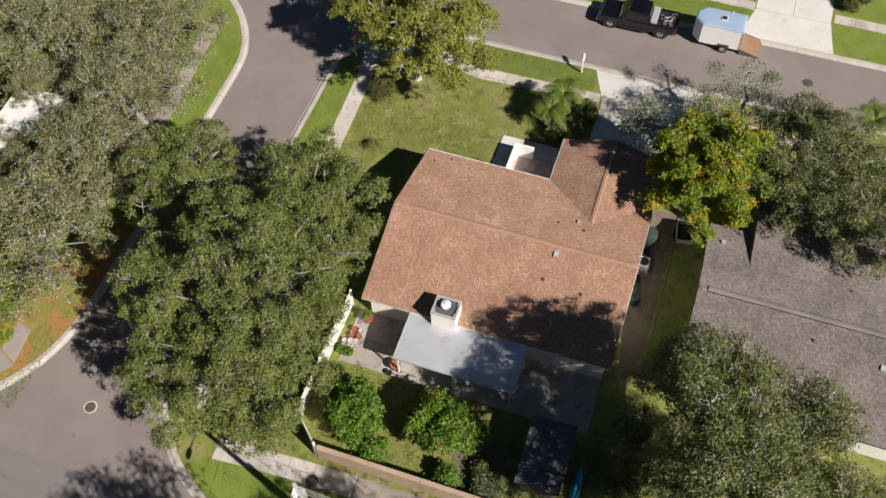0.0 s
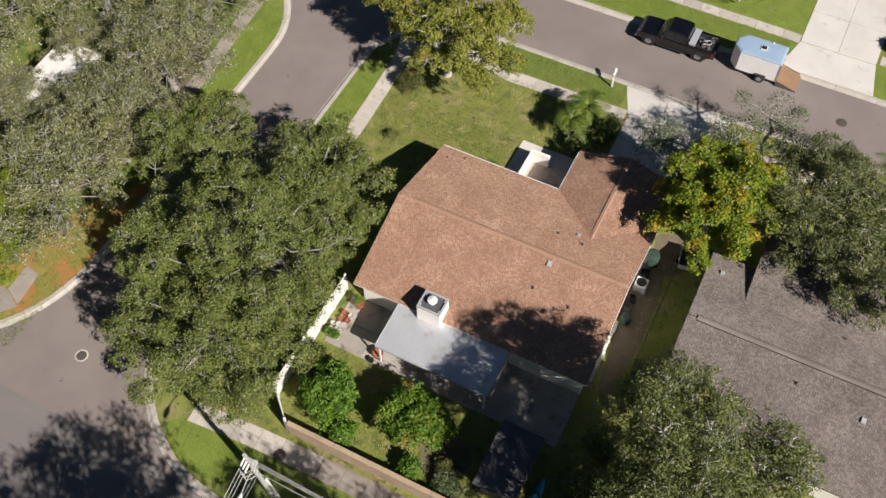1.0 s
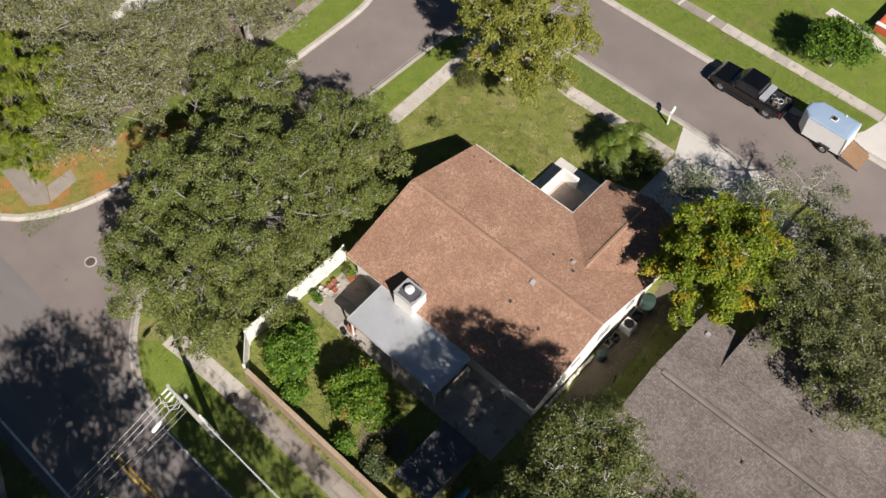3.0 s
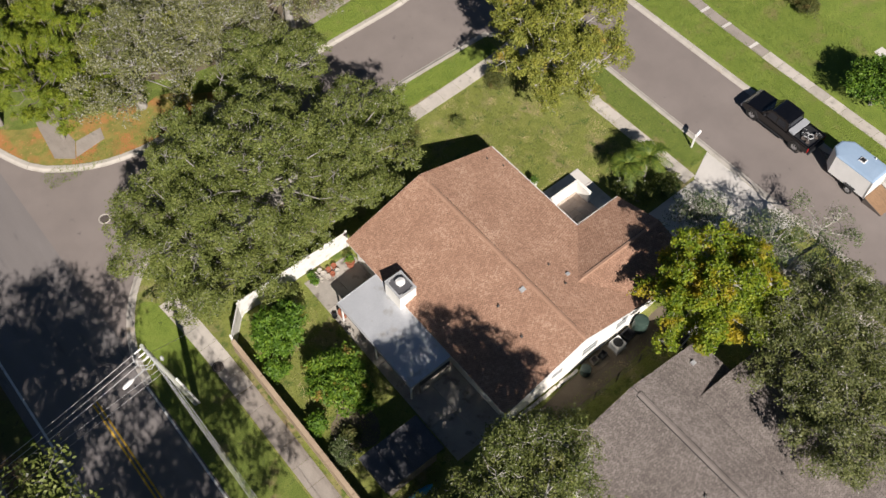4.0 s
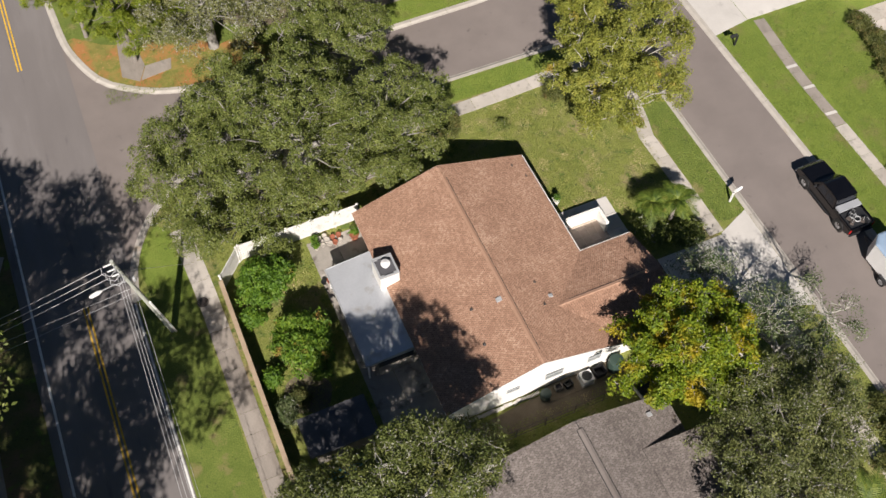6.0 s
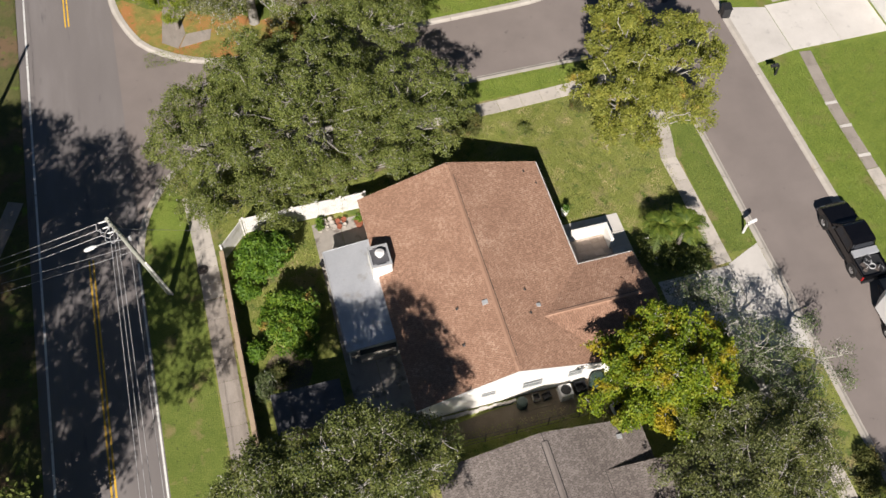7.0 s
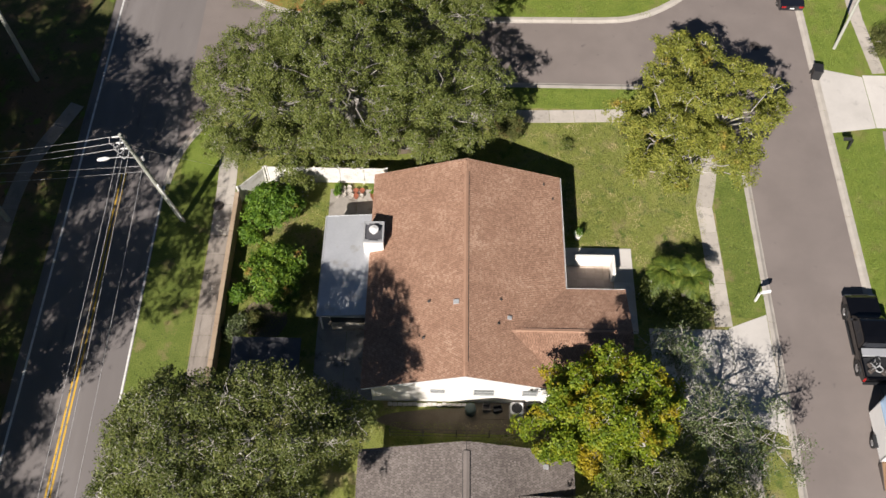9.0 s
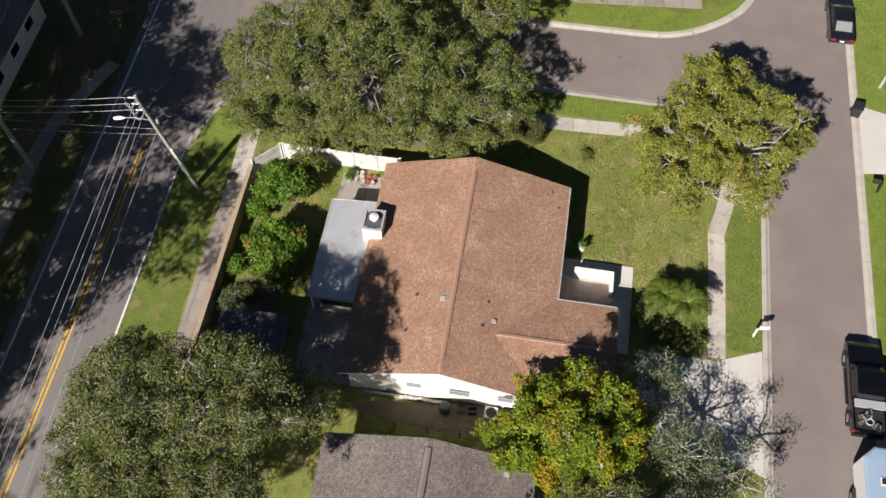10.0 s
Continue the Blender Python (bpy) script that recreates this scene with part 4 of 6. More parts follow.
def leaves(rng, centres, dirs, per, sigma, length, width, up=0.5, jitter=0.9):
    """Leaf quads scattered round clump centres, facing outward and up."""
    n = len(centres) * per
    c = np.repeat(centres, per, 0) + rng.normal(0, 1, (n, 3)) * np.array([sigma, sigma, sigma * 0.7])
    nr = unit(np.repeat(dirs, per, 0) * 0.8 + np.array([0, 0, up]) + rng.normal(0, jitter, (n, 3)))
    a = unit(np.cross(nr, rng.normal(0, 1, (n, 3))))
    b = np.cross(nr, a)
    s = rng.uniform(0.7, 1.35, (n, 1))
    a, b = a * length * s / 2, b * width * s / 2
    return np.stack([c - a, c + b * 0.9 - a * 0.1, c + a, c - b * 0.9 - a * 0.1], 1)


def dome(rng, centre, radii, n, r_lobe, low=-0.3):
    """Lobe centres spread over the shell of an ellipsoid, kept apart so that gaps stay between them, some inside and some standing out."""
    d = unit(rng.normal(0, 1, (n * 14, 3)))
    d = d[d[:, 2] > low]
    rad = np.maximum(np.array(radii) - r_lobe * 0.7, 0.2)
    k = np.where(rng.random((len(d), 1)) < 0.16, rng.uniform(0.3, 0.7, (len(d), 1)), np.clip(rng.normal(0.95, 0.15, (len(d), 1)), 0.6, 1.25))
    p = d * rad * k
    keep, gap = [], r_lobe * 1.35
    while len(keep) < n and gap > 0.1:
        keep = []
        for i in range(len(p)):
            if all(((p[i] - p[j]) ** 2).sum() > gap * gap for j in keep):
                keep.append(i)
                if len(keep) >= n:
                    break
        gap *= 0.85
    return np.array(centre) + p[keep]


def limb(bm, p, q, r0, r1, rng, bend=0.12, n=4, sides=6):
    p, q = Vector(p), Vector(q)
    pts = []
    for i in range(n + 1):
        t = i / n
        w = (q - p).length * bend * math.sin(math.pi * t)
        pts.append(p.lerp(q, t) + Vector((rng.normal(0, 1), rng.normal(0, 1), abs(rng.normal(0, 0.6)))) * w * 0.5)
    pts[0], pts[-1] = p, q
    tube(pts, [r0 + (r1 - r0) * i / n for i in range(n + 1)], sides, bm, cap=False)


def tree(name, base, domes, leaf, bark, label, seed, r_lobe=1.3, clumps=26, per=26, sigma=0.24, length=0.15, width=0.075, trunk=0.32, fork=0.35, twigs=3, up=0.5,
         spread=1.0, category="tree", group="", poke=1.02, fill=1.0):
    """domes: (centre offset, radii, number of lobes). Trunk, limbs and a crown of leaf clumps."""
    rng = np.random.default_rng(seed)
    t = thing(name, base, label, category, group)
    top = max(c[2] + r[2] for c, r, _ in domes)
    centre = np.mean([c for c, _, _ in domes], 0)
    forkz = top * fork
    bm = bmesh.new()
    f = Vector((centre[0] * 0.25, centre[1] * 0.25, forkz))
    tube([(0, 0, -0.15), (0, 0, 0.05), f * 0.55, f], [trunk * 1.5, trunk * 1.1, trunk * 0.9, trunk * 0.75], 10, bm)
    C, D = [], []
    for c, r, k in domes:
        hub = Vector(c) + Vector((0, 0, -r[2] * 0.35))
        limb(bm, f, hub, trunk * 0.55, trunk * 0.3, rng)
        for lobe in dome(rng, c, r, k, r_lobe):
            limb(bm, hub, lobe, min(0.09, trunk * 0.2), 0.025, rng, n=4, sides=5)
            m = int(clumps * rng.uniform(0.7, 1.3))
            d = unit(rng.normal(0, 1, (m * 2, 3)) + [0, 0, 0.35])
            d = d[d[:, 2] > -0.45][:m]
            rr = r_lobe * rng.uniform(0.6, 1.25)
            p = lobe + d * rr * np.array([1, 1, 0.72]) * rng.uniform(0.68, 1.08, (len(d), 1))
            C.append(p)
            D.append(d)
            for q in p[:twigs]:
                limb(bm, lobe, lobe + (q - lobe) * poke, 0.032, 0.010, rng, 0.25, 3, 4)
    part("trunk", bm, bark, t, smooth=True)
    verts = leaves(rng, np.concatenate(C), np.concatenate(D), per, sigma, length, width, up)
    verts = verts[rng.random(len(verts)) < fill]
    quads("crown", verts, leaf, t)
    return t


# spreading oak beside the house
tree("oak_tree", (-8.0, 20.6, 0), [((-5.4, -0.6, 4.4), (4.6, 5.2, 3.4), 44), ((0.0, 0.2, 5.7), (5.6, 6.2, 4.1), 58), ((5.9, -0.8, 4.2), (4.5, 4.8, 3.3), 40), ((-1.0, 3.6, 4.6), (5.4, 3.0, 3.0), 24), ((5.4, 7.2, 4.2), (3.8, 3.3, 2.4), 26),
                                   ((-4.2, -3.4, 2.5), (4.6, 2.0, 1.8), 14), ((3.6, -3.2, 2.8), (4.2, 1.9, 1.8), 12)],
     M["oak"], M["bark"], "broad spreading oak with dark green crown and grey limbs", 101, r_lobe=0.92, clumps=36, per=40, sigma=0.13, length=0.13, width=0.065, trunk=0.45, up=0.7, twigs=6, poke=1.1)
# corner tree
tree("corner_tree", (14.0, 18.6, 0), [((-1.4, -1.4, 5.0), (3.6, 3.6, 3.2), 26), ((2.6, -0.2, 5.0), (3.8, 4.0, 3.3), 29), ((0.4, 2.8, 4.8), (3.0, 3.4, 2.9), 18), ((0.4, -3.2, 4.0), (3.8, 2.6, 2.3), 15),
                                      ((0.9, 5.0, 5.0), (1.8, 1.8, 1.7), 5)],
     M["olive"], M["pale_bark"], "broad street-corner tree with olive and yellowing leaves", 102, r_lobe=0.8, clumps=30, per=32, sigma=0.13, length=0.15, width=0.085, trunk=0.3, up=0.7, twigs=6, poke=1.1)
# yellowing tree between the houses
tree("yellowing_tree", (7.55, -2.5, 0), [((0.0, 0.0, 5.1), (4.0, 3.7, 2.9), 60), ((0.0, 0.0, 4.6), (2.6, 2.4, 2.2), 14)], M["lime"], M["pale_bark"], "rounded tree with lime green and yellow leaves and pale limbs", 103,
     r_lobe=0.72, clumps=24, per=34, sigma=0.13, length=0.16, width=0.10, trunk=0.24, twigs=8, poke=1.25, up=0.8)
# sparse grey oak by the driveway, and the denser one behind it
tree("grey_oak_tree", (13.6, -4.2, 0), [((-1.7, 6.3, 3.4), (1.9, 1.9, 1.2), 8), ((-0.1, 2.0, 4.0), (2.6, 2.0, 1.6), 12), ((2.9, 0.6, 4.4), (1.5, 2.5, 1.2), 5), ((0.3, -2.4, 4.2), (2.0, 2.6, 1.8), 13)],
     M["grey_oak"], M["pale_bark"], "sparse oak hung with grey moss beside the driveway", 104, r_lobe=0.9, clumps=38, per=18, sigma=0.19, length=0.13, width=0.06, twigs=10, poke=1.2, fill=0.62)
tree("mossy_oak_tree", (9.4, -9.6, 0), [((0.6, 1.6, 4.8), (4.2, 4.2, 2.8), 44), ((-2.0, -2.6, 4.8), (4.2, 3.2, 2.6), 32)],
     M["green_oak"], M["bark"], "dense grey-green oak between the neighbouring house and the street", 114, r_lobe=0.92, clumps=34, per=32, sigma=0.15, length=0.13, width=0.065, twigs=8, poke=1.15, up=0.7)
# oak behind the shed
tree("backyard_oak_tree", (-11.0, -6.4, 0), [((1.5, 1.4, 9.6), (3.2, 2.8, 2.8), 30), ((3.7, 2.3, 6.8), (2.3, 2.5, 2.1), 15), ((-2.6, 0.4, 10.1), (3.3, 2.9, 2.9), 30), ((-3.0, -2.7, 7.8), (3.3, 3.0, 3.0), 28),
                                             ((1.5, -3.0, 7.9), (2.8, 2.4, 2.6), 22), ((-0.6, -1.2, 7.2), (2.8, 2.8, 2.2), 14), ((-4.3, 0.2, 7.6), (2.5, 2.4, 2.2), 14), ((-2.0, -5.8, 6.6), (3.0, 2.4, 2.4), 16)],
     M["yard_oak"], M["pale_bark"], "tall oak with mossy olive green crown behind the shed", 105, r_lobe=0.95, clumps=34, per=36, sigma=0.14, length=0.13, width=0.065, trunk=0.42, twigs=9, poke=1.12, up=0.7, fill=0.8)

# wooded lot across the side street
wood = tree("wooded_lot_oak", (-9.5, 34.8, 0), [((0, 0, 4.6), (5.0, 4.8, 3.1), 44), ((0.4, -0.3, 5.4), (3.0, 3.0, 2.8), 10)], M["moss_oak"], M["bark"], "grey-green oak hung with moss in the wooded lot", 106,
            r_lobe=1.0, clumps=34, per=28, sigma=0.16, length=0.14, width=0.07, twigs=8, trunk=0.36, poke=1.18, up=0.8, group="wooded lot oaks")
for x, y, r, s in ((-3.0, 34.6, 70, 0.86), (3.4, 34.9, 160, 0.88), (9.8, 36.4, 220, 0.88), (-9.0, 43.6, 20, 1.0), (7.0, 43.2, 300, 1.0), (-1.5, 48.6, 45, 1.15), (14.0, 44.0, 130, 1.0),
                   (7.5, 51.0, 250, 1.2), (-11.0, 52.0, 10, 1.15), (0.0, 58.0, 100, 1.2), (12.0, 58.0, 190, 1.2), (-11.0, 61.0, 280, 1.2), (-15.0, 44.5, 200, 0.9), (-3.8, 38.9, 30, 0.52), (2.7, 41.6, 160, 0.55), (0.1, 38.6, 260, 0.46), (-4.0, 42.2, 70, 0.62)):
    c = copy_thing(wood, pose(x, y, 0, 0, 0, r))
    c.scale = (s, s, s)
pine = tree("pine_tree", (-15.2, 35.6, 0), [((0, 0, 5.8), (3.4, 3.4, 3.8), 42), ((0.5, -1.6, 3.8), (2.6, 2.2, 1.8), 13)], M["pine"], M["grey_wood"], "bright green pine at the grass corner", 107, r_lobe=0.62, clumps=14, per=50, sigma=0.11,
            length=0.28, width=0.035, trunk=0.16, fork=0.55, group="corner pines")
for x, y, r, s in ((-18.0, 39.5, 80, 0.95), (-12.4, 37.4, 200, 0.95), (-18.6, 46.5, 140, 1.15), (-11.2, 35.6, 300, 0.62), (-14.6, 40.8, 20, 1.05)):
    c = copy_thing(pine, pose(x, y, 0, 0, 0, r))
    c.scale = (s, s, s)

# tall trees beyond the main road
tall = tree("roadside_tree", (-28.6, -6.5, 0), [((0.6, 0, 14.0), (4.6, 5.0, 3.2), 19)], M["oak"], M["bark"], "tall roadside tree casting shade over the main road", 108, r_lobe=1.25, clumps=26, per=16, sigma=0.30,
            length=0.26, width=0.15, trunk=0.4, group="roadside trees")
for x, y, r, s in ((-30.2, 4.5, 60, 0.95), (-31.4, 2.8, 215, 0.97), (-30.2, -8.6, 140, 0.93), (-32.6, -10.2, 250, 0.95), (-36, 9, 130, 1.0), (-36.0, -17.2, 200, 0.85), (-38.5, -1, 20, 1.1), (-41, 9, 90, 1.1), (-35.5, -28, 75, 1.0), (-43, 19, 330, 1.0), (-46, 3, 10, 1.1), (-36.5, 5.5, 170, 1.1), (-39.5, -9, 110, 1.1), (-48, 13, 60, 1.1), (-36.6, 2.6, 95, 1.0), (-36.0, -5.5, 40, 1.0), (-38.0, -15.0, 150, 1.05), (-42.5, -4.5, 210, 1.1), (-36.5, -22.0, 20, 1.0)):
    c = copy_thing(tall, pose(x, y, 0, 0, 0, r))
    c.scale = (s, s, s)
tree("roadside_sapling", (-28.2, -3.6, 0), [((0, 0, 4.2), (2.6, 3.0, 2.0), 20)], M["fresh"], M["bark"], "young bright green tree on the far verge of the main road", 109, r_lobe=0.7, clumps=20, per=22, sigma=0.15, length=0.2, width=0.11, trunk=0.12)
tree("opposite_tree", (31.2, 2.0, 0), [((0, 0, 2.1), (1.8, 2.3, 1.6), 24)], M["fresh"], M["bark"], "leafy bright green tree on the lawn opposite", 110, r_lobe=0.75, clumps=24, per=22, sigma=0.16, length=0.2, width=0.1, trunk=0.14)


# ---- shrubs ----
def bush(name, x, y, rx, ry, h, leaf, label, seed, length=0.16, width=0.09, lobes=14, r_lobe=0.5, per=20, category="shrub", group=""):
    return tree(name, (x, y, 0), [((0, 0, h * 0.5), (rx, ry, h * 0.5), lobes)], leaf, M["bark"], label, seed, r_lobe=r_lobe, clumps=22, per=per, sigma=0.13, length=length, width=width, trunk=0.06,
                fork=0.2, twigs=1, category=category, group=group)


bush("mango_tree", -12.35, 12.8, 1.75, 1.4, 3.0, M["fresh"], "leafy bright green garden tree beside the white fence", 201, 0.24, 0.09, 26, 0.6, 24, "tree")
bush("mango_tree", -11.6, 8.0, 1.75, 1.95, 3.0, M["flush"], "rounded bright green garden tree with orange young leaves", 202, 0.24, 0.09, 28, 0.6, 24, "tree")
bush("shrub", -11.0, 14.7, 1.0, 0.9, 2.2, M["oak"], "dark green shrub against the white fence", 203)
bush("shrub", -13.75, 11.2, 0.6, 0.6, 1.3, M["fresh"], "small bright green shrub by the garden wall", 204, 0.2, 0.09, 6, 0.35)
bush("shrub", -14.0, 6.9, 0.5, 0.5, 1.2, M["fresh"], "small bright green shrub by the garden wall", 205, 0.2, 0.09, 6, 0.35)
bush("shrub", -13.8, 4.6, 0.8, 0.9, 0.9, M["grey_oak"], "low grey-green shrub by the shed", 206, 0.2, 0.04, 8, 0.4)
bush("shrub", -15.0, -0.9, 1.2, 1.3, 2.4, M["yard_oak"], "dark olive shrub over the garden wall", 215, 0.13, 0.06, 16, 0.55)
bush("shrub", -11.6, -1.9, 1.9, 1.3, 2.6, M["yard_oak"], "dark undergrowth behind the shed", 216, 0.13, 0.06, 20, 0.6)
bush("shrub", -8.2, -2.3, 1.4, 1.1, 2.0, M["yard_oak"], "dark undergrowth at the corner of the yards", 217, 0.13, 0.06, 14, 0.55)
bush("shrub", -12.9, 5.2, 0.5, 0.5, 0.6, M["hedge"], "low olive garden shrub", 207, 0.15, 0.06, 6, 0.35)
bush("box_hedge", 2.9, 20.2, 1.05, 0.9, 2.1, M["hedge"], "clipped olive green hedge under the oak", 208, 0.09, 0.05, 26, 0.5, 34, "hedge")
bush("round_shrub", 11.7, 20.3, 0.85, 0.85, 1.5, M["hedge"], "round clipped shrub under the corner tree", 209, 0.09, 0.05, 18, 0.45, 30)
bush("shrub", 7.0, 19.3, 0.35, 0.3, 0.5, M["oak"], "tiny dark shrub on the lawn", 210, 0.1, 0.05, 4, 0.2)
bush("shrub", 12.1, 7.3, 1.1, 1.0, 1.1, M["oak"], "dark low shrub under the palm", 211)
bush("shrub", 13.8, 6.2, 1.2, 0.8, 1.0, M["oak"], "dark low shrub beside the driveway", 212)
bush("round_shrub", 31.4, 28.6, 1.6, 1.6, 2.0, M["hedge"], "large round shrub opposite", 213, 0.1, 0.05, 26, 0.6, 30)
for i, (x, y) in enumerate(((35.2, 11.0), (35.6, 12.6), (36.0, 14.2), (36.3, 15.8), (36.4, 17.4))):
    bush("hedge_shrub", x, y, 0.9, 0.9, 1.0, M["hedge"], "dark green hedge shrub along a front path opposite", 220 + i, 0.14, 0.07, 10, 0.45, 20, "shrub", "front hedge opposite")
for i, (x, y) in enumerate(((31.2, -10.2), (32.2, -10.8), (33.4, -10.4), (18.2, -8.8), (17.6, -10.2), (16.2, -11.8))):
    bush("shrub", x, y, 0.7, 0.7, 0.8, M["hedge"], "low shrub beside a driveway", 230 + i, 0.16, 0.07, 8, 0.35, 18)


def palm(x, y, h, r, n, seed, label):
    rng = np.random.default_rng(seed)
    t = thing("palm", (x, y, 0), label, "palm")
    bm = bmesh.new()
    tube([(0, 0, -0.1), (0.03, 0.02, h * 0.5), (0.0, 0.0, h)], [0.16, 0.13, 0.11], 10, bm)
    part("trunk", bm, M["grey_wood"], t)
    for i in range(n):
        a = i * 2.4 + rng.uniform(-0.2, 0.2)
        el = rng.uniform(0.1, 1.0)
        L = r * rng.uniform(0.8, 1.15)
        pts = []
        for k in range(9):
            s = k / 8
            out = L * s * math.cos(el * (1 - 0.35 * s))
            up = h + L * (math.sin(el) * s - 0.6 * s * s)
            pts.append(np.array([math.cos(a) * out, math.sin(a) * out, up]))
        q = []
        side = np.array([-math.sin(a), math.cos(a), 0])
        for k in range(1, 9):
            d = pts[k] - pts[k - 1]
            d = d / np.linalg.norm(d)
            for f in (0.0, 0.5):
                c = pts[k - 1] + (pts[k] - pts[k - 1]) * f
                w = 0.36 * math.sin(math.pi * min(1, (k - 1 + f) / 8 * 0.9 + 0.12)) + 0.08
                for sg in (-1, 1):
                    tip = c + side * sg * w + d * w * 0.7 + np.array([0, 0, -0.22 * w + rng.normal(0, 0.04)])
                    wd = d * 0.045
                    q.append([c - wd, c + wd, tip + wd * 0.3, tip - wd * 0.3])
            wd = side * 0.02
            q.append([pts[k - 1] - wd, pts[k - 1] + wd, pts[k] + wd, pts[k] - wd])
        quads("frond", np.array(q), M["palm"], t)
    return t


palm(12.45, 8.35, 2.0, 1.6, 17, 301, "short bushy palm on the front lawn")
palm(13.8, 7.8, 2.3, 1.65, 17, 304, "short bushy palm on the front lawn")
palm(17.8, -12.4, 2.2, 2.0, 18, 302, "green palm beside the street")
palm(12.6, -13.2, 2.6, 2.2, 18, 303, "green palm behind the neighbouring house")


# ---- grass blades on the lawns ----
def blades(name, regions, per_m2, mat, label, seed):
    rng = np.random.default_rng(seed)
    C = []
    for x0, x1, y0, y1 in regions:
        k = int((x1 - x0) * (y1 - y0) * per_m2)
        C.append(np.stack([rng.uniform(x0, x1, k), rng.uniform(y0, y1, k), np.full(k, 0.0)], 1))
    c = np.concatenate(C)
    c[:, :2] += rng.normal(0, 0.05, (len(c), 2))
    n = len(c)
    a = rng.uniform(0, math.tau, n)
    lean = np.stack([np.cos(a), np.sin(a), np.full(n, 0.9)], 1) * rng.uniform(0.04, 0.085, (n, 1))
    b = np.stack([-np.sin(a), np.cos(a), np.zeros(n)], 1) * rng.uniform(0.010, 0.022, (n, 1))
    ob = quads(name, np.stack([c - b, c + b, c + lean + b * 0.4, c + lean - b * 0.4], 1), mat)
    return tagged(ob, label, "grass", kind="stuff")


blades("grass_blades", [(6.2, 15.8, 11.3, 21.3), (6.2, 10.8, 11.2, 21.3), (-4, 6.2, 17, 21.3), (10.9, 15.8, 6.4, 11.3), (-14.6, -9.1, 3.4, 15.6), (-15.0, -5, 16.3, 21), (-5, 6, -3.3, -1.0), (-14.6, -9.1, -4, 1.0)],
       150, M["blade"], "short blades of the patchy lawn", 401)
blades("verge_blades", [(1.0, 14.0, 22.75, 24.6), (16.7, 18.8, 6.3, 17.4), (26, 28.9, -3, 21), (30.1, 36, 3, 21), (-18, 14, 32, 33.6), (26, 29, 27, 40)], 130, M["lush_blade"], "short bright blades of the verges", 402)


# ---- fences and walls ----
fence = thing("vinyl_fence", (0, 0, 0), "white vinyl privacy fence, weathered towards the corner", "fence")


def fence_run(p, q, n, h, parent):
    p, q = Vector((*p, 0)), Vector((*q, 0))
    d = (q - p).normalized()
    w = Vector((-d.y, d.x, 0)) * 0.02
    step = (q - p).length / n
    for i in range(n + 1):
        c = p + d * step * i
        post = part("post", box(c.x - 0.06, c.x + 0.06, c.y - 0.06, c.y + 0.06, 0, h + 0.08, 0.008), M["vinyl"], parent)
        part("post_cap", lathe([(0.10, 0), (0.10, 0.03), (0.0, 0.09)], 4, at=(c.x, c.y, h + 0.08)), M["vinyl"], post)
    for i in range(n):
        a, b = p + d * (step * i + 0.07), p + d * (step * (i + 1) - 0.07)
        k = 10
        for j in range(k):
            s, e = a.lerp(b, j / k), a.lerp(b, (j + 0.96) / k)
            lean = 0.02 * math.sin(7.3 * i + 3.1 * j)
            part("board", prism([(s - w * 0.6)[:2], (e - w * 0.6)[:2], (e + w * 0.6)[:2], (s + w * 0.6)[:2]], 0.05, h - 0.05 + lean), M["vinyl"], parent)
        for z in (0.06, h - 0.1):
            part("rail", prism([(a - w * 1.4)[:2], (b - w * 1.4)[:2], (b + w * 1.4)[:2], (a + w * 1.4)[:2]], z, z + 0.12), M["vinyl"], parent)


fence_run((-5.2, 15.95), (-13.2, 15.95), 5, 1.65, fence)
fence_run((-13.35, 15.85), (-14.85, 14.25), 1, 1.65, fence)
gwall = thing("garden_wall", (0, 0, 0), "tan masonry garden wall with a flat cap along the sidewalk", "wall")
for k in range(10):
    y1 = 14.1 - 3.0 * k
    seg = part("wall_panel", box(-14.98, -14.80, y1 - 2.985, y1, -0.05, 1.32), M["tan"], gwall)
    part("cap", box(-15.03, -14.75, y1 - 2.985, y1, 1.323, 1.39, 0.012), M["tan"], seg, "tan concrete cap")

link_fence = thing("wire_fence", (0, 0, 0), "low rusty wire fence between the two houses", "fence")
for i in range(6):
    x = -4.2 + i * 1.9
    part("post", tube([(x, -1.85, 0), (x, -1.85, 1.15)], 0.03, 8), M["iron"], link_fence)
for z in (0.15, 0.6, 1.1):
    part("rail", tube([(-4.2, -1.85, z), (0.6, -1.86, z - 0.02), (5.3, -1.85, z)], 0.016, 6), M["iron"], link_fence)

# ---- backyard things ----
shed = thing("shed", (0, 0, 0), "low garden shed with a dark flat roof under the oak", "shed")
part("wall", box(-13.2, -9.9, 1.1, 3.0, 0, 1.85), M["grey_wood"], shed)
part("roof", prism([(-13.6, 0.85), (-9.6, 0.85), (-9.6, 3.3), (-13.6, 3.3)], 1.86, lambda x, y: 1.97 + 0.03 * (y - 0.85)), M["shed_roof"], shed)
for i in range(5):
    x = -13.5 + i * 0.97
    part("roof_seam", box(x, x + 0.03, 0.87, 3.28, 1.94, 2.065), M["shed_roof"], shed)
part("door", box(-11.9, -11.1, 3.0, 3.03, 0.02, 1.8), M["grey_wood"], shed)
kayak = thing("kayak", (-12.25, 0.12, 0.02), "bright blue plastic kayak lying beside the shed", "kayak", turn=0)
bm = bmesh.new()
tube([(-1.3, 0, 0.18), (-1.0, 0, 0.16), (-0.4, 0, 0.15), (0.4, 0, 0.15), (1.0, 0, 0.16), (1.3, 0, 0.18)], [0.02, 0.16, 0.27, 0.27, 0.16, 0.02], 12, bm)
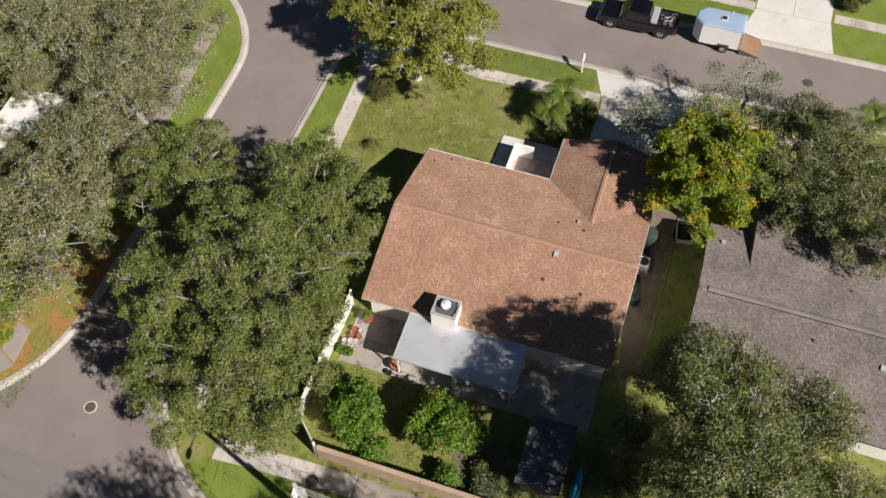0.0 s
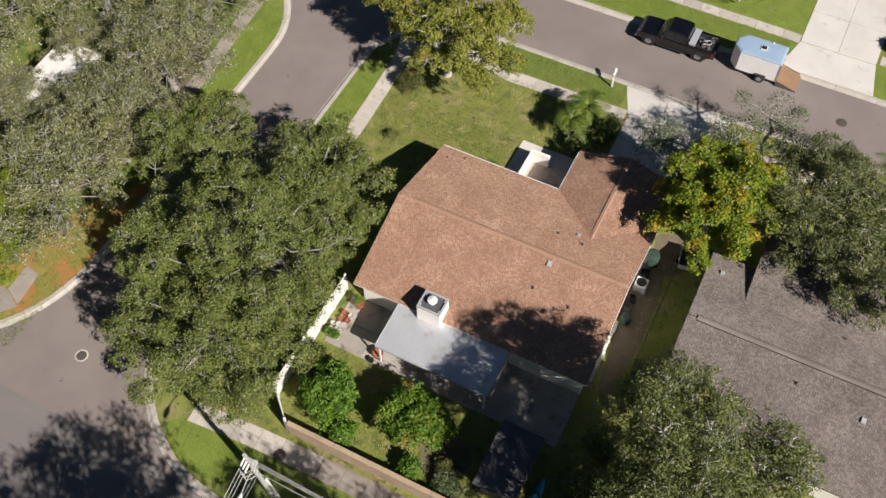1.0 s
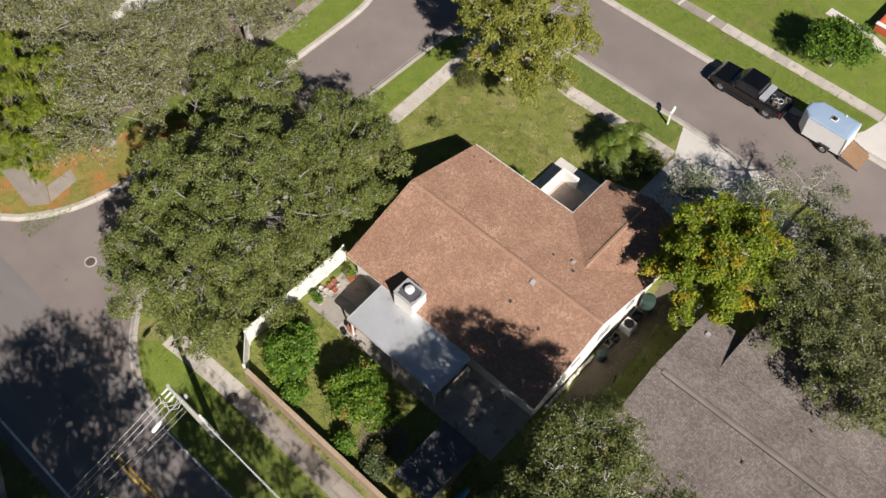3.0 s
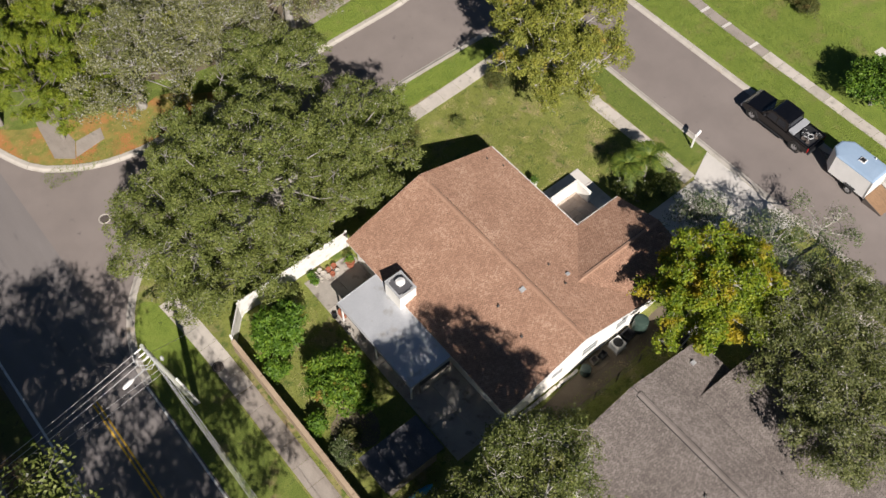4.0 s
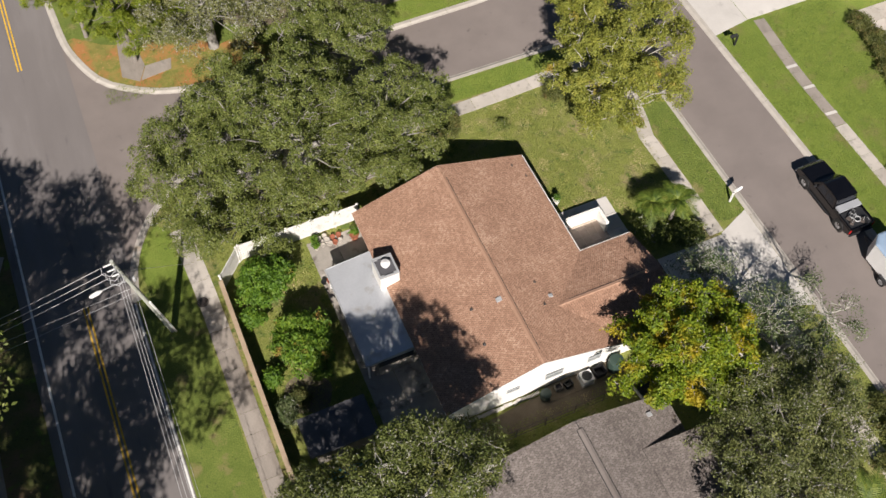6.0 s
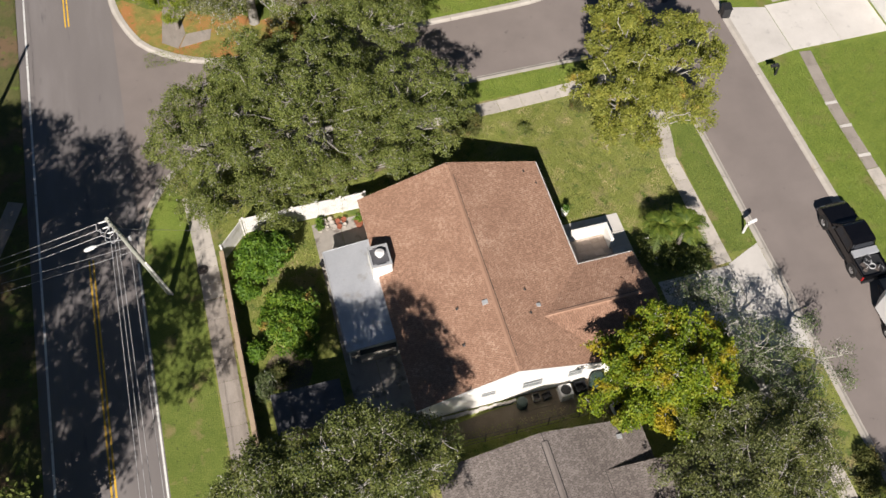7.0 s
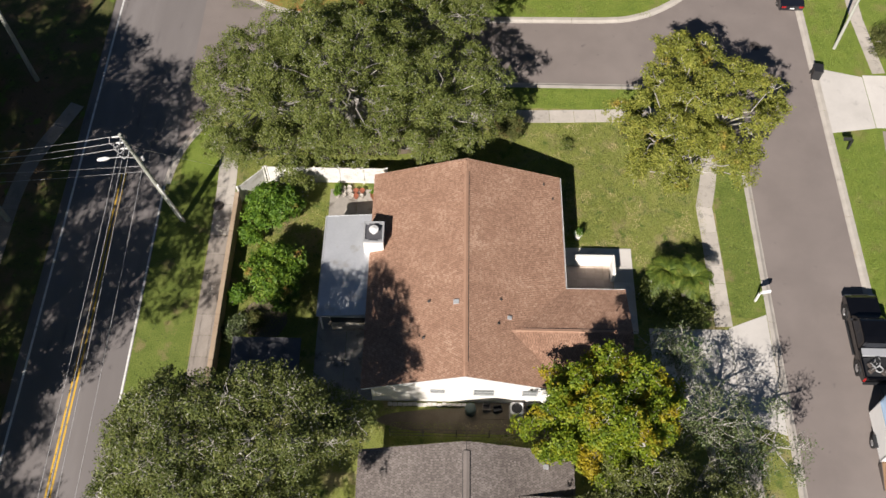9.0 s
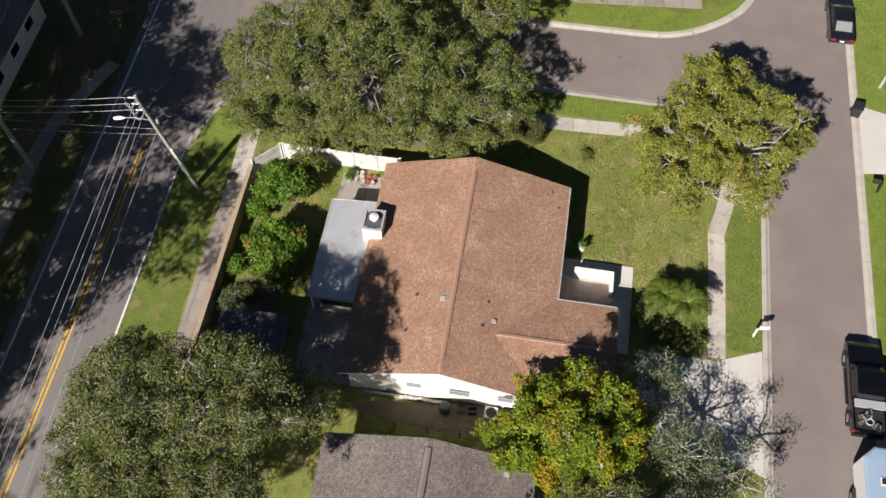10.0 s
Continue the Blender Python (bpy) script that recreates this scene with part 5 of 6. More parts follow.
part("hull", bm, M["blue"], kayak, smooth=True)
part("seat_well", lathe([(0.22, 0.0), (0.24, 0.03), (0.20, 0.03), (0.18, -0.04), (0, -0.05)], 16, at=(0, 0, 0.41)), M["dark"], kayak)


def pot(x, y, z, r, h, mat, label, plant=None, seed=0, group=""):
    t = thing("plant_pot", (x, y, z), label, "plant pot", group)
    part("pot", lathe([(r * 0.7, 0), (r, h), (r * 1.08, h), (r * 1.08, h - 0.05), (r * 0.9, h - 0.02), (r * 0.86, h - 0.06), (0, h - 0.06)], 18), mat, t)
    if plant:
        rng = np.random.default_rng(seed)
        d = unit(rng.normal(0, 1, (14, 3)) + [0, 0, 0.8])
        quads("plant", leaves(rng, np.array([0, 0, h + 0.15]) + d * r * 0.8, d, 16, 0.08, 0.16, 0.06), plant, t)
    return t


rng = random.Random(5)
for i in range(13):
    pot(-8.5 + (i % 5) * 0.42 + rng.uniform(-0.08, 0.08), 14.75 + (i // 5) * 0.34 + rng.uniform(-0.06, 0.06), 0.06, rng.uniform(0.13, 0.19), rng.uniform(0.18, 0.3),
        M["terracotta"] if i in (3, 8, 9) else M["concrete"], "terracotta plant pot on the patio" if i in (3, 8, 9) else "pale empty plant pot on the patio", M["fresh"] if i in (0, 5, 10) else None, 500 + i, "patio pots")
pot(-8.45, 11.95, 0.06, 0.30, 0.5, M["terracotta"], "large red clay pot at the patio edge")
pot(-8.95, 12.15, 0.06, 0.16, 0.3, M["dark"], "small dark pot at the patio edge")
pot(-5.95, 14.6, 0.06, 0.30, 0.55, M["terracotta"], "large red clay pot by the house corner", M["fresh"], 531)
pot(7.35, 11.9, 0.0, 0.26, 0.55, M["white"], "white urn with a leafy plant by the porch", M["fresh"], 532)

# ---- south side of the house ----
ac = thing("air_conditioner", (3.1, -0.28, 0.04), "square white outdoor air conditioning unit by the wall", "air conditioner")
ac.scale = (0.88, 0.88, 0.78)
part("casing", box(-0.42, 0.42, -0.42, 0.42, 0.05, 0.80, 0.03), M["white_paint"], ac)
part("base", box(-0.48, 0.48, -0.48, 0.48, 0, 0.05), M["concrete"], ac)
fan = part("fan_guard", lathe([(0.36, 0.802), (0.36, 0.83), (0.33, 0.83), (0.33, 0.805), (0, 0.803)], 28), M["dark"], ac, "dark round fan opening")
for k in range(5):
    a = k * math.tau / 5
    part("fan_blade", prism([(0.05 * math.cos(a - 0.5), 0.05 * math.sin(a - 0.5)), (0.27 * math.cos(a - 0.2), 0.27 * math.sin(a - 0.2)), (0.27 * math.cos(a + 0.3), 0.27 * math.sin(a + 0.3))], 0.808, 0.815), M["rubber"], fan)
for k in range(6):
    part("louvre", box(-0.424, 0.424, -0.424, 0.424, 0.14 + k * 0.1, 0.16 + k * 0.1), M["galvanised"], ac)


def drum(x, y, r, h, label, mat):
    t = thing("rain_barrel", (x, y, 0.04), label, "barrel")
    part("body", lathe([(r * 0.85, 0), (r, h * 0.15), (r, h * 0.85), (r * 0.92, h), (0, h)], 24), mat, t, smooth=False)
    part("lid", lathe([(r * 0.95, h), (r * 0.95, h + 0.05), (r * 0.6, h + 0.09), (0, h + 0.1)], 24), mat, t)


drum(0.4, -0.3, 0.33, 0.55, "low dark green plastic barrel by the wall", M["green"])
drum(5.05, -0.25, 0.46, 1.05, "large dark green plastic barrel at the house corner", M["green"])


def crate(x, y, z, sx, sy, sz, mat, label, turn=0.0):
    t = thing("crate", (x, y, z), label, "crate", turn=turn)
    part("base", box(-sx, sx, -sy, sy, 0, 0.03), mat, t)
    for a in ((-sx, -sx + 0.03, -sy, sy), (sx - 0.03, sx, -sy, sy), (-sx + 0.03, sx - 0.03, -sy, -sy + 0.03), (-sx + 0.03, sx - 0.03, sy - 0.03, sy)):
        part("side", box(*a, 0.03, sz), mat, t)


crate(1.35, -0.1, 0.04, 0.22, 0.2, 0.35, M["grey_wood"], "small grey crate by the wall")
crate(2.0, -0.15, 0.04, 0.25, 0.18, 0.3, M["dark"], "small dark crate by the wall", 12)
crate(4.05, -0.2, 0.04, 0.35, 0.3, 0.5, M["dark"], "dark open crate beside the air conditioner", 4)
cart = thing("utility_trailer", (6.1, -2.3, 0), "small open black utility trailer with a white frame", "trailer", turn=8)
part("bed", box(-0.75, 0.75, -0.5, 0.5, 0.45, 0.5), M["dark"], cart)
for a in ((-0.8, -0.75, -0.55, 0.55), (0.75, 0.8, -0.55, 0.55), (-0.75, 0.75, -0.55, -0.5), (-0.75, 0.75, 0.5, 0.55)):
    part("rail", box(*a, 0.45, 0.82), M["galvanised"], cart)
for y in (-0.62, 0.62):
    part("wheel", tube([(0, y - 0.07, 0.25), (0, y + 0.07, 0.25)], 0.25, 18), M["rubber"], cart)
part("tongue", tube([(0.75, 0, 0.45), (1.5, 0, 0.4)], 0.04, 6), M["iron"], cart)


rng = random.Random(17)
for i in range(16):
    t = thing("edging_block", (-4.3 + i * 0.29, 0.08 + rng.uniform(-0.03, 0.03), 0.0), "pale rough concrete edging block at the foot of the wall", "edging block", "edging blocks along the wall", turn=rng.uniform(-8, 8))
    part("block", box(-0.135, 0.135, -0.09, 0.09, -0.02, rng.uniform(0.13, 0.2), 0.018), M["drive"], t)


# ---- vehicles ----
def side_body(profile, half, tuck=0.0, z_tuck=1.0):
    """A (y, z) outline pulled across x; above z_tuck the sides lean in by tuck per metre."""
    bm = bmesh.new()
    rows = []
    for s in (-1, 1):
        rows.append([bm.verts.new((s * (half - max(0, z - z_tuck) * tuck), y, z)) for y, z in profile])
    bm.faces.new(rows[0])
    bm.faces.new(rows[1][::-1])
    k = len(profile)
    for i in range(k):
        bm.faces.new((rows[0][(i + 1) % k], rows[0][i], rows[1][i], rows[1][(i + 1) % k]))
    bmesh.ops.recalc_face_normals(bm, faces=bm.faces)
    bmesh.ops.bevel(bm, geom=[e for e in bm.edges if e.calc_face_angle(0) > 0.35], offset=0.035, segments=2, affect="EDGES", clamp_overlap=True)
    return bm


def wheel(parent, x, y, r, w, label=""):
    s = 1 if x > 0 else -1
    t = part("wheel", lathe([(r * 0.6, 0), (r * 0.97, 0), (r, 0.03), (r, w - 0.03), (r * 0.97, w), (r * 0.6, w)], 24), M["rubber"], parent, label)
    t.matrix_local = pose(x, y, r, 0, 90 * s, 0)
    rim = part("rim", lathe([(r * 0.6, w * 0.25), (r * 0.6, w - 0.01), (r * 0.5, w - 0.03), (r * 0.15, w - 0.06), (0, w - 0.05)], 18), M["chrome"], t, "silver wheel rim")
    for k in range(5):
        a = k * math.tau / 5
        part("spoke", box(r * 0.15, r * 0.52, -0.03, 0.03, w - 0.05, w - 0.015), M["chrome"], t).matrix_local = pose(0, 0, 0, 0, 0, k * 72)


truck = thing("pickup_truck", (24.55, 4.75, ROAD), "black crew-cab pickup truck at the kerb with a loaded bed", "pickup truck")
body = part("body", side_body([(-2.88, 0.55), (-2.88, 1.02), (-0.98, 1.05), (1.12, 1.08), (1.30, 1.10), (2.62, 1.02), (2.86, 0.86), (2.9, 0.5), (2.3, 0.36), (-2.3, 0.36)], 0.97), M["black_paint"], truck)
cab = part("cab", side_body([(-0.98, 1.03), (-0.84, 1.76), (-0.5, 1.84), (0.55, 1.84), (0.72, 1.78), (1.36, 1.08)], 0.94, 0.16, 1.05), M["black_paint"], truck)
part("windshield", prism([(-0.74, 0.84), (0.74, 0.84), (0.80, 1.30), (-0.80, 1.30)], 1.0, lambda x, y: 1.755 - (y - 0.76) * 1.10 + 0.02), M["glass"], cab)
part("rear_window", prism([(-0.7, -0.975), (0.7, -0.975), (0.66, -0.87), (-0.66, -0.87)], 1.2, lambda x, y: 1.22 + (y + 0.975) * 4.6), M["glass"], cab)
for s in (-1, 1):
    for y0, y1 in ((-0.72, -0.02), (0.06, 0.86)):
        bm = bmesh.new()
        vs = [bm.verts.new((s * (0.945 - (z - 1.05) * 0.16), y, z)) for y, z in ((y0, 1.16), (y1, 1.16), (y1 - (0.22 if y1 > 0.5 else 0), 1.66), (y0 + 0.06, 1.66))]
        f = bm.faces.new(vs)
        r = bmesh.ops.extrude_face_region(bm, geom=[f])
        for w in [g for g in r["geom"] if isinstance(g, bmesh.types.BMVert)]:
            w.co.x -= s * 0.03
        part("side_window", bm, M["glass"], cab)
    part("mirror", box(s * 1.03 - 0.10, s * 1.03 + 0.10, 0.92, 1.02, 1.12, 1.30, 0.02), M["dark"], cab)
    part("headlight", box(s * 0.72 - 0.2, s * 0.72 + 0.2, 2.80, 2.89, 0.68, 0.88, 0.02), M["chrome"], body)
    part("tail_light", box(s * 0.9 - 0.06, s * 0.9 + 0.06, -2.90, -2.82, 0.68, 1.0, 0.01), M["red_light"], body)
    part("running_board", box(s * 1.0 - 0.06, s * 1.0 + 0.06, -1.0, 1.3, 0.34, 0.40), M["dark"], body)
    for y in (1.9, -1.9):
        part("wheel_arch", lathe([(0.50, 0), (0.50, 0.05), (0.43, 0.05), (0.43, 0)], 24), M["dark"], body).matrix_local = pose(s * 0.955, y, 0.42, 0, 90 * s, 0)
        wheel(truck, s * 0.74, y, 0.40, 0.26)
part("bumper", box(-0.95, 0.95, 2.84, 3.0, 0.42, 0.62, 0.04), M["chrome"], truck, "chrome front bumper")
part("bumper", box(-0.92, 0.92, -3.02, -2.88, 0.46, 0.62, 0.03), M["dark"], truck)
part("grille", box(-0.5, 0.5, 2.86, 2.92, 0.62, 0.88, 0.01), M["dark"], truck)
for s in (-1, 1):
    part("bed_rail", box(s * 0.90 - 0.06, s * 0.90 + 0.06, -2.86, -1.0, 1.03, 1.16, 0.02), M["black_paint"], truck)
part("tailgate", box(-0.84, 0.84, -2.88, -2.80, 1.0, 1.15, 0.015), M["black_paint"], truck)
part("bed_liner", box(-0.83, 0.83, -2.8, -1.55, 1.045, 1.06), M["dark"], truck)
tool = thing("tool_box", (24.55, 3.55, ROAD + 1.10), "bare aluminium tool box across the truck bed", "tool box")
part("body", box(-0.86, 0.86, -0.27, 0.18, 0.0, 0.16, 0.02), M["panel"], tool)
part("lid", box(-0.88, 0.88, -0.30, 0.20, 0.162, 0.21, 0.015), M["panel"], tool)
rng = random.Random(9)
for i in range(9):
    t = thing("bed_gear", (24.55 + rng.uniform(-0.6, 0.6), 4.75 - 2.15 + rng.uniform(-0.5, 0.5), ROAD + 1.065), "dark tools and grey hoses heaped in the truck bed", "tools", "gear in the truck bed", turn=rng.uniform(0, 180))
    if i % 3 == 0:
        part("coil", tube([(0.22 * math.cos(a * 0.5), 0.22 * math.sin(a * 0.5), 0.05 + 0.004 * a) for a in range(26)], 0.03, 6), M["galvanised"], t)
    else:
        part("case", box(-0.2, 0.2, -0.12, 0.12, 0, rng.uniform(0.12, 0.3), 0.02), M["dark"] if i % 2 else M["iron"], t)
        part("handle", tube([(-0.1, 0, 0.2), (-0.1, 0, 0.34), (0.1, 0, 0.34), (0.1, 0, 0.2)], 0.015, 5), M["galvanised"], t)

trailer = thing("cargo_trailer", (24.65, -1.25, ROAD), "white box cargo trailer with a lowered wooden ramp", "trailer")
nose = [(-0.98, -1.7), (0.98, -1.7), (0.98, 1.25), (0.35, 1.85), (-0.35, 1.85), (-0.98, 1.25)]
part("box", prism(nose, 0.42, 2.05), M["white_paint"], trailer)
bm = bmesh.new()
rings = [[bm.verts.new((x * k, y * (1 + (k - 1) * 0.6), z)) for x, y in nose] for k, z in ((1.01, 2.052), (1.01, 2.075), (0.96, 2.13), (0.86, 2.165), (0.4, 2.19))]
for a, b in zip(rings, rings[1:]):
    for i in range(6):
        bm.faces.new((a[i], a[(i + 1) % 6], b[(i + 1) % 6], b[i]))
bm.faces.new(rings[-1])
bm.faces.new(rings[0][::-1])
part("roof", bm, M["blue_roof"], trailer, "pale blue metal roof sheet with rolled edges")
vent = part("roof_vent", box(-0.22, 0.22, -0.35, 0.09, 2.14, 2.25, 0.01), M["white_paint"], trailer)
part("vent_lid", box(-0.17, 0.17, -0.30, 0.04, 2.252, 2.28, 0.01), M["dark"], vent, "dark vent lid")
part("vent_pipe", tube([(0.8, -0.6, 2.08), (0.8, -0.6, 2.28)], 0.05, 8), M["white_paint"], trailer)
for s in (-1, 1):
    part("fender", box(s * 1.08 - 0.10, s * 1.08 + 0.10, -0.95, -0.15, 0.60, 0.66, 0.02), M["dark"], trailer)
    wheel(trailer, s * 0.99, -0.55, 0.32, 0.18)
    part("corner_trim", box(s * 0.99 - 0.02, s * 0.99 + 0.02, -1.72, -1.66, 0.42, 2.05), M["galvanised"], trailer)
part("tongue", tube([(-0.3, 1.7, 0.45), (0, 2.7, 0.48)], 0.05, 6), M["iron"], trailer)
part("tongue", tube([(0.3, 1.7, 0.45), (0, 2.7, 0.48)], 0.05, 6), M["iron"], trailer)
ramp = part("ramp", prism([(-0.9, -1.74), (0.9, -1.74), (0.9, -3.25), (-0.9, -3.25)], 0.0, lambda x, y: 0.06 + (y + 3.25) / 1.51 * 0.42), M["plywood"], trailer, "lowered weathered plywood ramp")
for s in (-1, 1):
    part("ramp_edge", prism([(s * 0.93 - 0.025, -1.74), (s * 0.93 + 0.025, -1.74), (s * 0.93 + 0.025, -3.25), (s * 0.93 - 0.025, -3.25)], 0.0, lambda x, y: 0.075 + (y + 3.25) / 1.51 * 0.42), M["iron"], ramp)

car = thing("sedan_car", (24.75, 34.9, ROAD), "dark blue sedan parked at the kerb", "car")
cb = part("body", side_body([(-2.3, 0.45), (-2.32, 0.85), (-1.7, 0.98), (1.0, 0.95), (2.1, 0.78), (2.34, 0.55), (2.2, 0.25), (-2.2, 0.25)], 0.9), M["navy_paint"], car)
cc = part("cabin", side_body([(-1.85, 0.95), (-1.0, 1.40), (0.1, 1.44), (0.4, 1.38), (1.2, 0.93)], 0.82, 0.3, 0.95), M["navy_paint"], car)
part("rear_window", prism([(-0.60, -1.72), (0.60, -1.72), (0.56, -1.06), (-0.56, -1.06)], 0.97, lambda x, y: 1.035 + (y + 1.72) * 0.53), M["window"], cc)
part("windshield", prism([(-0.60, 0.46), (0.60, 0.46), (0.66, 1.12), (-0.66, 1.12)], 0.9, lambda x, y: 1.37 - (y - 0.44) * 0.56), M["glass"], cc)
for s in (-1, 1):
    bm = bmesh.new()
    vs = [bm.verts.new((s * (0.83 - (z - 0.95) * 0.3), y, z)) for y, z in ((-1.5, 1.0), (0.95, 1.0), (0.3, 1.33), (-0.95, 1.33))]
    r = bmesh.ops.extrude_face_region(bm, geom=[bm.faces.new(vs)])
    for w in [g for g in r["geom"] if isinstance(g, bmesh.types.BMVert)]:
        w.co.x -= s * 0.03
    part("side_window", bm, M["glass"], cc)
    part("tail_light", box(s * 0.66 - 0.16, s * 0.66 + 0.16, -2.36, -2.28, 0.66, 0.8, 0.01), M["red_light"], cb)
    part("mirror", box(s * 0.96 - 0.08, s * 0.96 + 0.08, 0.7, 0.8, 0.92, 1.04, 0.02), M["dark"], cc)
    for y in (1.4, -1.4):
        wheel(car, s * 0.70, y, 0.32, 0.2)
part("licence_plate", box(-0.16, 0.16, -2.37, -2.33, 0.55, 0.65), M["white_paint"], cb)

# ---- street furniture ----
def mailbox(x, y, mat, label, turn, post_mat):
    t = thing("mailbox", (x, y, 0), label, "mailbox", turn=turn)
    part("post", box(-0.06, 0.06, -0.06, 0.06, -0.1, 1.05, 0.01), post_mat, t)
    part("arm", box(-0.05, 0.62, -0.05, 0.05, 0.95, 1.05, 0.01), post_mat, t)
    bm = bmesh.new()
    prof = [(-0.1, 0)] + [(-0.1 * math.cos(a), 0.12 + 0.1 * math.sin(a)) for a in [k * math.pi / 8 for k in range(9)]] + [(0.1, 0)]
    a = [bm.verts.new((0.12, y_, 1.055 + z_)) for y_, z_ in prof]
    b = [bm.verts.new((0.66, y_, 1.055 + z_)) for y_, z_ in prof]
    bm.faces.new(a), bm.faces.new(b[::-1])
    for i in range(len(prof)):
        bm.faces.new((a[i], a[(i + 1) % len(prof)], b[(i + 1) % len(prof)], b[i]))
    part("box", bm, mat, t)


mailbox(18.25, 7.45, M["white_paint"], "white mailbox on a post at the kerb", 10, M["white_paint"])
mailbox(26.5, 19.6, M["dark"], "black mailbox on a post opposite", 180, M["dark"])


def bin_(x, y, label, turn):
    t = thing("trash_bin", (x, y, ROAD + 0.02), label, "trash bin", turn=turn)
    part("body", prism([(-0.3, -0.34), (0.3, -0.34), (0.3, 0.34), (-0.3, 0.34)], 0.12, 0.98), M["dark"], t)
    part("lid", prism([(-0.34, -0.4), (0.34, -0.4), (0.34, 0.4), (-0.34, 0.4)], 0.985, lambda x_, y_: 1.05 + 0.06 * (0.4 - abs(y_))), M["dark"], t)
    part("handle", tube([(-0.25, -0.44, 0.95), (0.25, -0.44, 0.95)], 0.02, 6), M["dark"], t)
    for s in (-1, 1):
        part("wheel", tube([(s * 0.30, -0.34, 0.13), (s * 0.36, -0.34, 0.13)], 0.13, 14), M["rubber"], t)


bin_(25.45, 26.2, "black wheeled trash bin at the kerb", 170)

sign = thing("street_sign", (14.6, 23.6, 0), "stop sign with green street name plates on a post", "street sign")
part("post", tube([(0, 0, -0.1), (0, 0, 2.9)], 0.035, 8), M["galvanised"], sign)
bm = bmesh.new()
bmesh.ops.create_cone(bm, cap_ends=True, segments=8, radius1=0.38, radius2=0.38, depth=0.02)
stop = part("stop_plate", bm, M["stop_red"], sign, "red octagonal plate")
stop.matrix_local = pose(0, -0.06, 2.15, 90, 22.5, 0)
part("letters", box(-0.22, 0.22, -0.085, -0.073, 2.09, 2.21), M["white_paint"], sign, "white bar of lettering")
part("name_plate", box(-0.38, 0.38, -0.01, 0.01, 2.62, 2.80), M["sign_green"], sign, "green name plate")
part("name_plate", box(-0.01, 0.01, -0.38, 0.38, 2.82, 3.0), M["sign_green"], sign, "green name plate")

# ---- utility poles and wires ----
BASE, TOP = Vector((-18.55, 12.75, -0.1)), Vector((-19.75, 11.94, 9.95))
up_ = TOP - BASE


def on_pole(z):
    return BASE + up_ * ((z + 0.1) / (TOP.z + 0.1))


pole = thing("utility_pole", (0, 0, 0), "leaning grey wooden utility pole with insulators, wires and a street light", "utility pole")
part("pole", tube([BASE, on_pole(5), TOP], [0.165, 0.135, 0.10], 12), M["pole"], pole)
part("riser", tube([on_pole(0.0) + Vector((0.16, -0.14, 0)), on_pole(3.0) + Vector((0.15, -0.13, 0)), on_pole(4.6) + Vector((0.14, -0.12, 0))], 0.07, 8), M["white_paint"], pole, "pale cable riser")
WEST, SOUTH = Vector((-1, -0.06, 0)), Vector((-0.02, -1, 0))
ends_w, ends_s = [], []
for z in (9.75, 9.15, 8.55):
    c = on_pole(z)
    e = c + Vector((-0.62, -0.10, 0.05))
    ins = part("insulator", lathe([(0.035, 0), (0.06, 0.05), (0.035, 0.1), (0.06, 0.15), (0.035, 0.2), (0.06, 0.25), (0.035, 0.3), (0.06, 0.35), (0.035, 0.42), (0.05, 0.5), (0, 0.52)], 10), M["white_paint"], pole, "pale ribbed insulator")
    ins.matrix_local = Matrix.Translation(c) @ (e - c).to_track_quat("Z", "Y").to_matrix().to_4x4()
    part("jumper", tube([e, e + Vector((-0.1, -0.1, -0.45)), e + Vector((0.3, -0.35, -0.5)), c + Vector((0.02, -0.45, -0.05))], 0.018, 6), M["wire"], pole)
    part("bracket", tube([c, c + Vector((0.02, -0.45, -0.05))], 0.035, 6), M["galvanised"], pole)
    ends_w.append(e)
    ends_s.append(c + Vector((0.02, -0.45, -0.05)))
arm0 = on_pole(7.5)
part("light_arm", tube([arm0, arm0 + Vector((-0.8, -0.2, 0.35)), arm0 + Vector((-1.5, -0.36, 0.42))], 0.03, 8), M["galvanised"], pole)
head = part("light_head", tube([Vector((-0.35, 0, 0)), Vector((-0.2, 0, 0.01)), Vector((0.15, 0, 0.02)), Vector((0.35, 0, 0))], [0.06, 0.12, 0.12, 0.05], 12), M["white_paint"], pole, "pale street light head")
head.matrix_local = pose(*(arm0 + Vector((-1.75, -0.42, 0.40))), 0, 0, 13)
can = on_pole(7.2) + Vector((0.28, 0.06, 0))
part("switch", lathe([(0.07, 0), (0.09, 0.05), (0.09, 0.3), (0.05, 0.36), (0, 0.36)], 12, at=can), M["galvanised"], pole)


def wire(p, q, sag, r=0.011, label="pale overhead power line", n=22):
    p, q = Vector(p), Vector(q)
    pts = [p.lerp(q, i / n) - Vector((0, 0, sag * 4 * (i / n) * (1 - i / n))) for i in range(n + 1)]
    ob = part("power_line", tube(pts, r, 5), M["wire"], None)
    return tagged(ob, label, "wire", "power lines")


